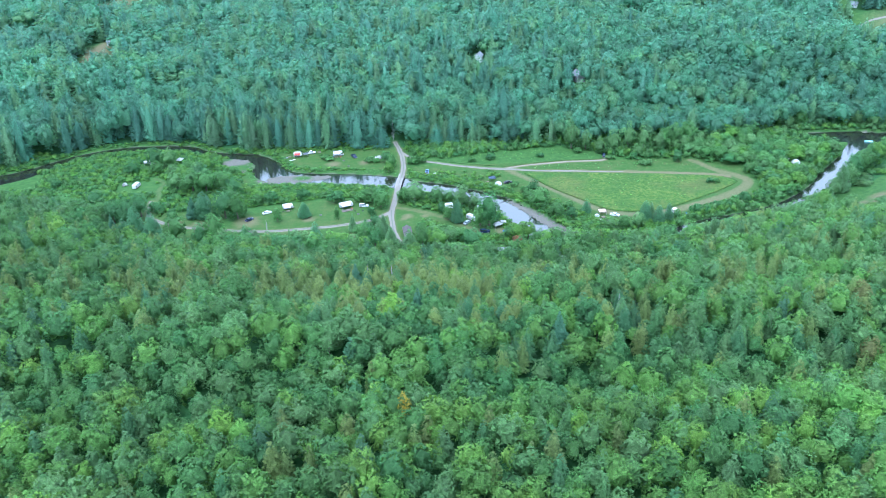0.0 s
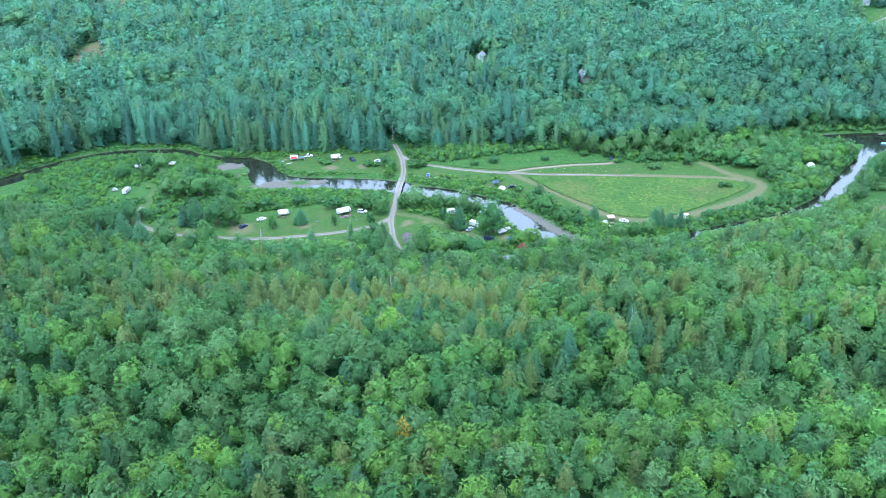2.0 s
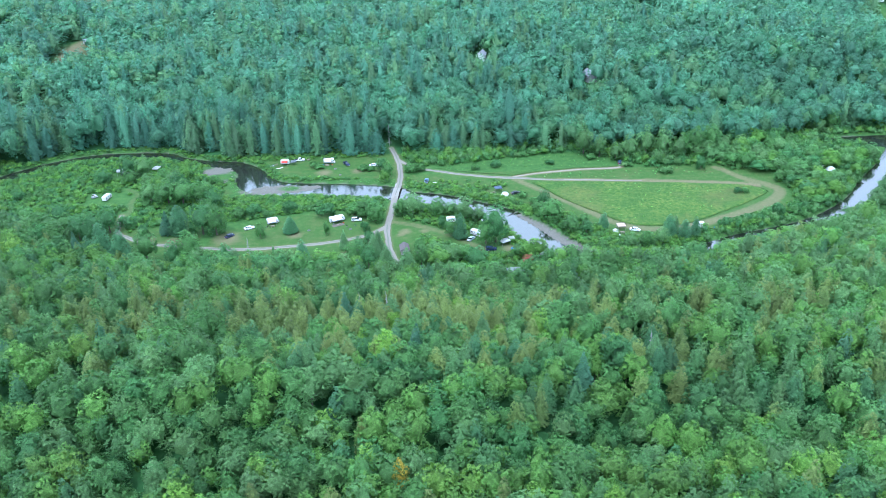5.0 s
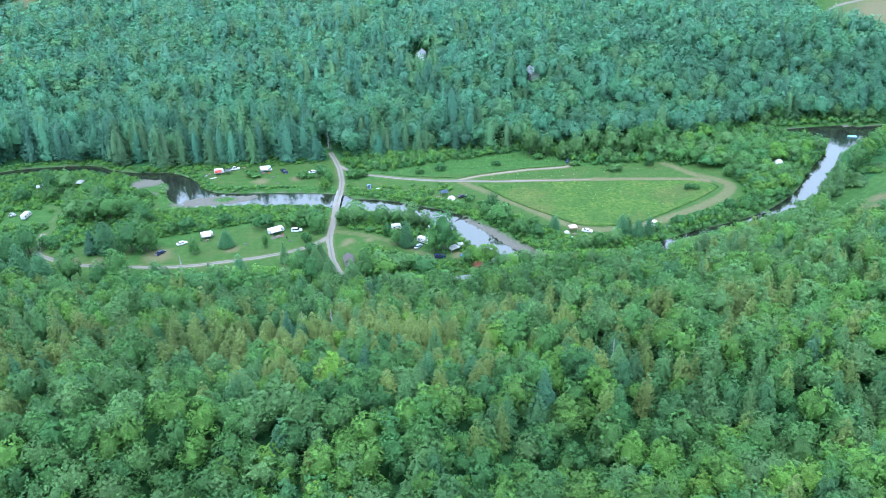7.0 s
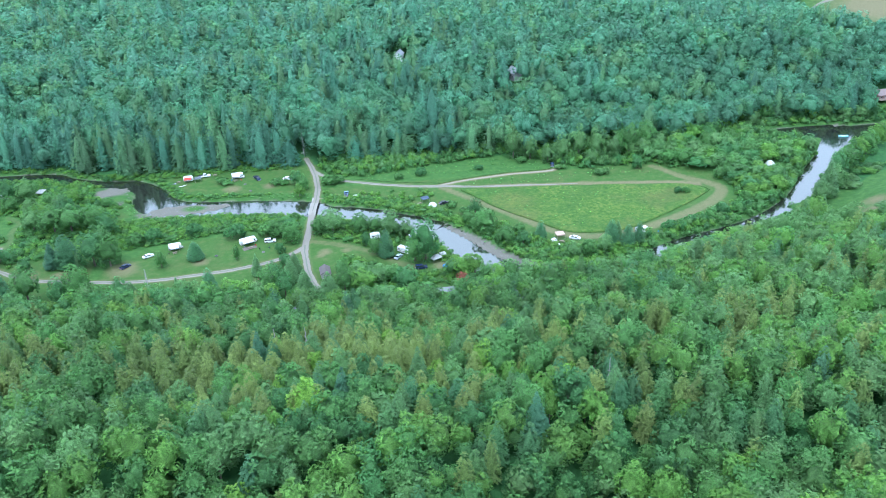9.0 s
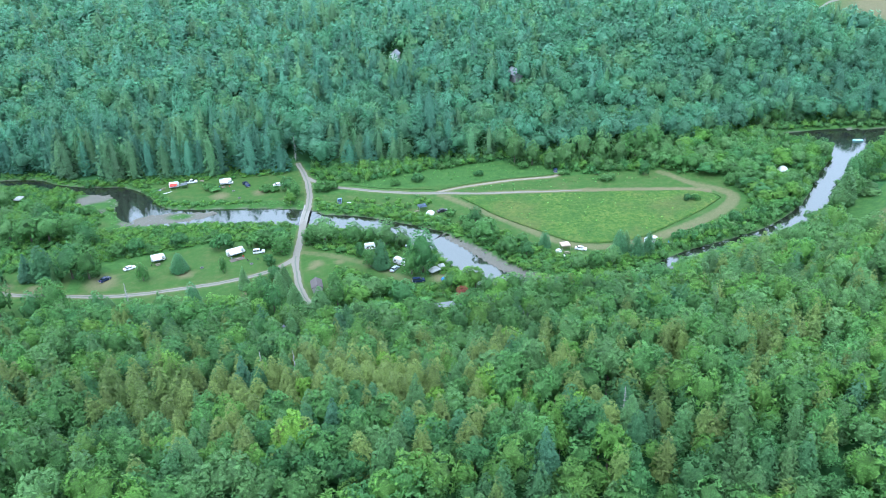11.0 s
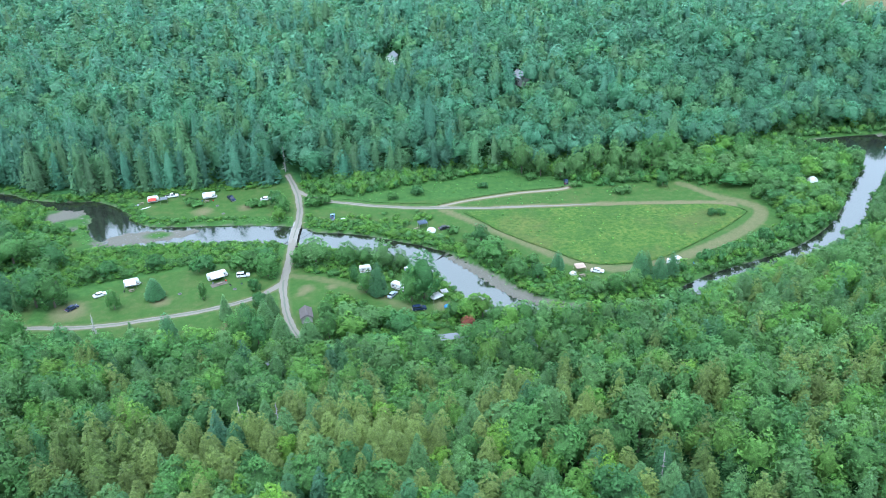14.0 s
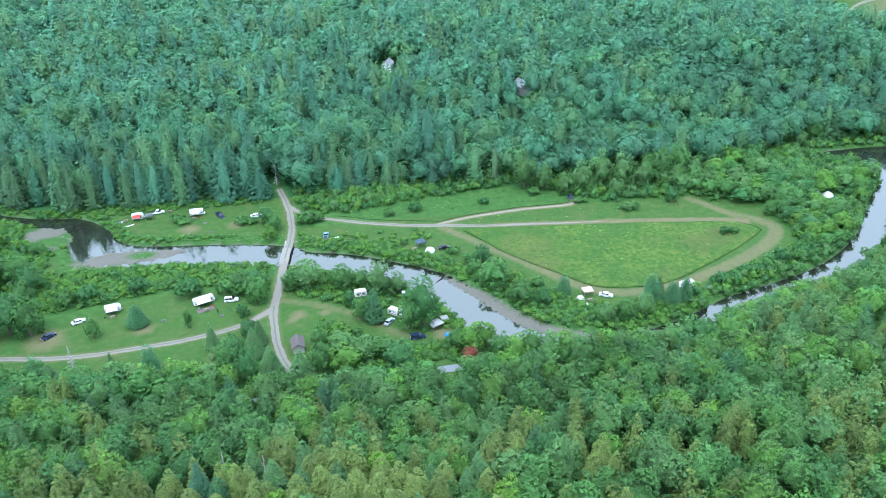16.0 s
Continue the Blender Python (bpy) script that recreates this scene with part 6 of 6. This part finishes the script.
def outhouse(at, turn):
    ob = thing("portable_toilet", "grey-blue plastic portable toilet", "toilet", at, turn)
    part("cabin", box(1.1, 1.1, 2.1, (0, 0, 0.05), 0.05), weathered("grey_blue_plastic", (0.3, 0.37, 0.42), 0.5), ob)
    part("roof", box(1.2, 1.2, 0.2, (0, 0, 2.13), 0.09), WHITE, ob)
    door = part("door", box(0.75, 0.05, 1.85, (0, -0.56, 0.15), 0.02), GREY, ob)
    part("door_handle", box(0.05, 0.05, 0.14, (0.28, -0.6, 1.05), 0.01), CHROME, door)


def kayak(at, turn, mat, label):
    ob = thing("kayak", label, "boat", at, turn)
    n, rows = 14, []
    bm = bmesh.new()
    for i in range(n + 1):
        u = -1 + 2 * i / n
        w, z = 0.36 * (1 - abs(u) ** 2.2), 0.12 * abs(u) ** 3
        rows.append([bm.verts.new((2.2 * u, w * math.cos(a), 0.2 + z + 0.18 * math.sin(a) * (1 - 0.6 * abs(u) ** 2))) for a in np.linspace(0, 2 * math.pi, 9)[:-1]])
    for a, b in zip(rows, rows[1:]):
        for k in range(8):
            bm.faces.new((a[k], a[(k + 1) % 8], b[(k + 1) % 8], b[k]))
    bmesh.ops.recalc_face_normals(bm, faces=bm.faces[:])
    part("hull", bm, mat, ob)
    part("cockpit", rod((0, 0, 0.36), (0, 0, 0.41), 0.24, sides=12), BLACK, ob)


def dock(at, turn):
    ob = thing("dock", "grey wooden dock on posts over the river", "dock", at, turn)
    for i in range(22):
        part("plank", box(0.3, 2.0, 0.06, (-3.6 + 0.34 * i, 0, 0.5), 0.01), WOOD, ob)
    for x in (-3.4, 0, 3.4):
        for y in (-0.9, 0.9):
            part("post", rod((x, y, -1.4), (x, y, 0.9), 0.09, sides=7), WOOD, ob)


def boat(at, turn):
    ob = thing("motor_boat", "small white and turquoise boat on the water", "boat", at, turn)
    bm = bmesh.new()
    rows = []
    for i in range(11):
        u = -1 + 0.2 * i
        w = 1.0 * (1 - max(0, u) ** 2.4) * 0.95
        rows.append([bm.verts.new((2.6 * u, y * w, z + 0.25 * max(0, u) ** 2)) for y, z in ((-1, 0.6), (-0.8, 0.0), (0, -0.25), (0.8, 0.0), (1, 0.6), (0.8, 0.5), (0, 0.15), (-0.8, 0.5))])
    for a, b in zip(rows, rows[1:]):
        for k in range(8):
            bm.faces.new((a[k], a[(k + 1) % 8], b[(k + 1) % 8], b[k]))
    bm.faces.new(rows[0])
    bmesh.ops.recalc_face_normals(bm, faces=bm.faces[:])
    part("hull", bm, weathered("turquoise_hull", (0.35, 0.65, 0.66), 0.3), ob)
    part("seat", box(0.4, 1.5, 0.06, (-0.6, 0, 0.42), 0.02), WHITE, ob)
    part("seat", box(0.4, 1.3, 0.06, (0.7, 0, 0.42), 0.02), WHITE, ob)
    part("motor", box(0.35, 0.3, 0.7, (-2.75, 0, 0.2), 0.08), BLACK, ob)


# ---- campground on the west lawn ----
trailer("long white travel trailer with a white awning over its patio", (-49.6, 404.6), 24, 8.6, cloth=WHITE_CLOTH)
rug("patio_mat", "brown outdoor patio mat before the trailer", "mat", (-48.6, 400.2), 24, 6.0, 2.6, weathered("brown_mat", (0.13, 0.11, 0.09), 0.9))
picnic_table((-48.2, 399.6), 24)
chair((-50.8, 400.6), 200, GREY_CLOTH, "grey folding camp chair on the patio")
chair((-46.2, 401.6), 160, RED_CLOTH, "red folding camp chair on the patio")
car("suv", WHITE, "white sport utility vehicle parked on the grass", (-40.2, 404.3), 2)
chair((-44.2, 397.6), 30, BLACK, "black folding camp chair on the lawn")
chair((-40.4, 398.2), 300, NAVY, "dark blue folding camp chair on the lawn")
fire_ring((-42.6, 395.2))
fire_ring((-62.0, 395.6))
trailer("white travel trailer with a peaked white awning", (-80.2, 404.6), 14, 6.4, cloth=WHITE_CLOTH)
picnic_table((-79.6, 400.4), 20)
chair((-82.2, 400.2), 220, BLACK, "black folding camp chair before the trailer")
car("sedan", WHITE, "white station car parked on the grass", (-90.4, 399.2), 30)
car("sedan", NAVY, "small dark blue car parked on the grass", (-98.2, 391.6), 48)

# ---- camp at the west end ----
trailer("white travel trailer parked by the shrubs", (-170.2, 438.6), 78, 7.0, rounded=1.1)
trailer("small grey folded tent trailer on the grass", (-177.6, 441.0), 5, 3.4, 1.8, 1.5, rounded=0.3, paint=GREY)
canopy("white canopy among the trees", (-173.2, 471.4), 20, 4.6, 4.0, 2.3, 0.8)
canopy("small white canopy beside a white one", (-170.6, 469.2), 50, 3.0, 3.0, 2.0, 0.7)
canopy("white pitched shelter near the river", (-154.4, 473.0), 80, 4.4, 3.2, 2.6, 1.0)
dome_tent("teal dome tent below the trees", (-149.6, 373.4), 30, 1.6, 1.3, TEAL_CLOTH)

# ---- camp on the far bank ----
trailer("white travel trailer with a red awning", (-85.0, 478.6), 4, 5.6, cloth=RED_CLOTH)
canopy("pale screen tent beside the red awning", (-80.2, 477.2), 8, 3.0, 3.0, 2.0, 0.5, GREY_CLOTH)
car("pickup", WHITE, "white pickup truck parked by the woods", (-77.6, 482.2), 8)
picnic_table((-89.8, 477.2), 10)
kayak((-87.2, 472.2), 30, WHITE, "white kayak lying on the grass")
rug("ground_sheet", "grey ground sheet with camping gear", "mat", (-92.2, 476.6), 8, 2.6, 2.0, GREY_CLOTH)
motorhome("white motorhome with an awning on the grass", (-60.6, 478.0), 6)
picnic_table((-61.4, 474.0), 10)
chair((-58.6, 474.0), 180, RED_CLOTH, "red folding camp chair by the motorhome")
chair((-63.4, 474.4), 200, BLUE_CLOTH, "blue folding camp chair by the motorhome")
car("pickup", NAVY, "dark blue pickup truck parked on the grass", (-50.8, 474.4), -62)
car("sedan", WHITE, "white car parked on the far bank", (-35.6, 471.2), 4)
fire_ring((-56.4, 469.0))
fire_ring((-53.0, 460.6))
picnic_table((-72.6, 482.6), 10)

# ---- camps between the bridge and the meadow ----
car("pickup", weathered("pale_blue_paint", (0.2, 0.3, 0.45), 0.3), "pale blue pickup truck parked on the grass", (-6.9, 447.0), 86)
rug("ground_sheet", "pale ground sheet on the grass", "mat", (-2.6, 446.0), 10, 2.0, 0.8, WHITE_CLOTH)
canopy("blue and grey canopy by the river", (29.4, 432.8), 12, 3.6, 3.2, 2.1, 0.6, weathered("slate_cloth", (0.14, 0.18, 0.25), 0.8))
dome_tent("white dome tent with a dark door", (32.4, 428.0), -20, 1.8, 1.6)
car("sedan", BLACK, "black car parked by the tents", (37.8, 428.8), 14)
picnic_table((26.6, 430.2), 20)
chair((27.6, 428.2), 100, WHITE_CLOTH, "white folding camp chair by the canopy")

# ---- camp below the bridge ----
trailer("white travel trailer in the shade of a maple", (15.8, 385.0), -42, 6.8, cloth=None, rounded=1.1)
car("sedan", SILVER, "silver-blue car beside a travel trailer", (13.2, 380.8), 52)
car("suv", NAVY, "dark blue sport utility vehicle on the grass", (21.6, 370.2), 3)
canopy("white tarp shelter by the river", (27.9, 375.0), 30, 4.4, 3.4, 2.1, 0.6)
canopy("small white canopy by the river", (31.2, 378.0), 10, 2.4, 2.4, 1.9, 0.5)
rug("ground_sheet", "brown ground sheet beside the shelter", "mat", (29.6, 379.0), 20, 3.6, 2.6, weathered("tan_sheet", (0.34, 0.24, 0.17), 0.9))
dome_tent("small blue tent by the shrubs", (31.3, 370.2), 0, 1.1, 1.1, BLUE_CLOTH)
trailer("white trailer half hidden behind spruces", (4.6, 399.6), 8, 5.0, rounded=0.6)
outhouse((19.4, 396.2), 10)
picnic_table((23.2, 391.4), 60)

# ---- camps at the meadow's edge ----
canopy("peach canopy beside the mown track", (82.2, 386.6), 4, 3.6, 3.4, 2.2, 0.3, PINK_CLOTH)
dome_tent("white dome tent beside a peach canopy", (79.2, 384.6), 20, 1.2, 1.2)
rug("ground_sheet", "white tarp spread on the grass", "mat", (79.8, 380.4), 10, 2.4, 2.0, WHITE_CLOTH)
picnic_table((82.0, 382.6), 12)
car("sedan", WHITE, "white car parked at the meadow's edge", (88.2, 384.6), -24)
trailer("white travel trailer behind the pines", (117.6, 385.2), 16, 7.0, rounded=1.2, cloth=None)
picnic_table((120.2, 381.0), 0, "grey wooden picnic table by the trailer")
chair((124.4, 383.8), 40, BLUE_CLOTH, "blue folding camp chair by the trailer")
dome_tent("large white dome shelter among the shrubs", (203.4, 445.5), 18, 2.1, 2.0)
canopy("small white canopy by a larger one", (199.6, 448.6), 40, 3.0, 3.0, 2.0, 0.6)
car("suv", NAVY, "dark vehicle at the edge of the woods", (97.2, 463.6), 80)

# ---- buildings ----
gabled("shed", "small shed with a brown metal roof by the lane", "shed", (-16.6, 371.2), 96, 5.6, 3.6, 2.2, 1.1, weathered("shed_boards", (0.4, 0.38, 0.35), 0.8), ROOF_BROWN, 1)
gabled("house", "white house among the trees on the hill", "house", (31, 602), 70, 6, 5, 4.4, 2.0, WHITE, ROOF_GREY, 3)
gabled("house", "grey-roofed house half hidden on the wooded hill", "house", (94.5, 549), 110, 8, 5.5, 4.6, 2.4, weathered("grey_siding", (0.32, 0.31, 0.3), 0.7), ROOF_GREY, 3)
gabled("house", "tan-brown house with a wooden deck above the river", "house", (308, 520.5), 8, 12, 7, 3.0, 2.2, weathered("tan_siding", (0.3, 0.2, 0.16), 0.7, dirt=0.2, scale=4, bump=0.3), weathered("dusty_roofing", (0.24, 0.19, 0.17), 0.8, dirt=0.3, scale=4, bump=0.4), 4, True)
gabled("house", "grey-roofed house beyond a field", "house", (-305, 657), 10, 11, 8, 3.2, 2.2, WHITE, ROOF_GREY, 3)
gabled("shed", "white shed on a gravel clearing", "shed", (-254, 664), 30, 5, 3.5, 2.4, 1.0, WHITE, ROOF_GREY, 1)
gabled("barn", "white barn on the far hill", "barn", (-134, 822), 20, 14, 9, 4.0, 3.0, WHITE, WHITE, 3)
gabled("house", "house with a red roof on the far hill", "house", (334, 716), 20, 11, 8, 3.4, 2.4, CREAM, RED_WOOD, 3)
gabled("house", "pale house beside a field", "house", (338, 690), -30, 7, 5, 2.6, 1.8, WHITE, ROOF_GREY, 3)
dock((292, 487, -0.9), 2)
boat((259.5, 476.2, -1.15), 170)


def boulders():
    """Loose stones along the banks and on the gravel bars."""
    r = np.random.default_rng(31)
    n = 900
    x, y = r.uniform(-190, 240, n * 14), r.uniform(358, 506, n * 14)
    d = river_distance(x, y)
    k = (bar_height(x, y) > 0.4) & (d < 2) | ((np.abs(d - 0.4) < 0.9) & (r.uniform(size=x.size) < 0.35))
    x, y = x[k][:n], y[k][:n]
    n = len(x)
    v, f = ICO[0]
    s = r.uniform(0.1, 0.32, n)
    z = ground_height(x, y)
    verts = (v[None] * r.uniform(0.75, 1.2, (n, 12, 1)) * s[:, None, None] * np.array([1.2, 1.0, 0.6]) + np.stack([x, y, z + 0.05], 1)[:, None]).reshape(-1, 3)
    me = raw_mesh("bank_stones", verts, (f[None] + 12 * np.arange(n)[:, None, None]).reshape(-1, 3), None, False)
    me.materials.append(STONE)
    tagged(new("bank_stones", me), "grey stones along the river banks and gravel bars", "stones", kind="stuff")


boulders()
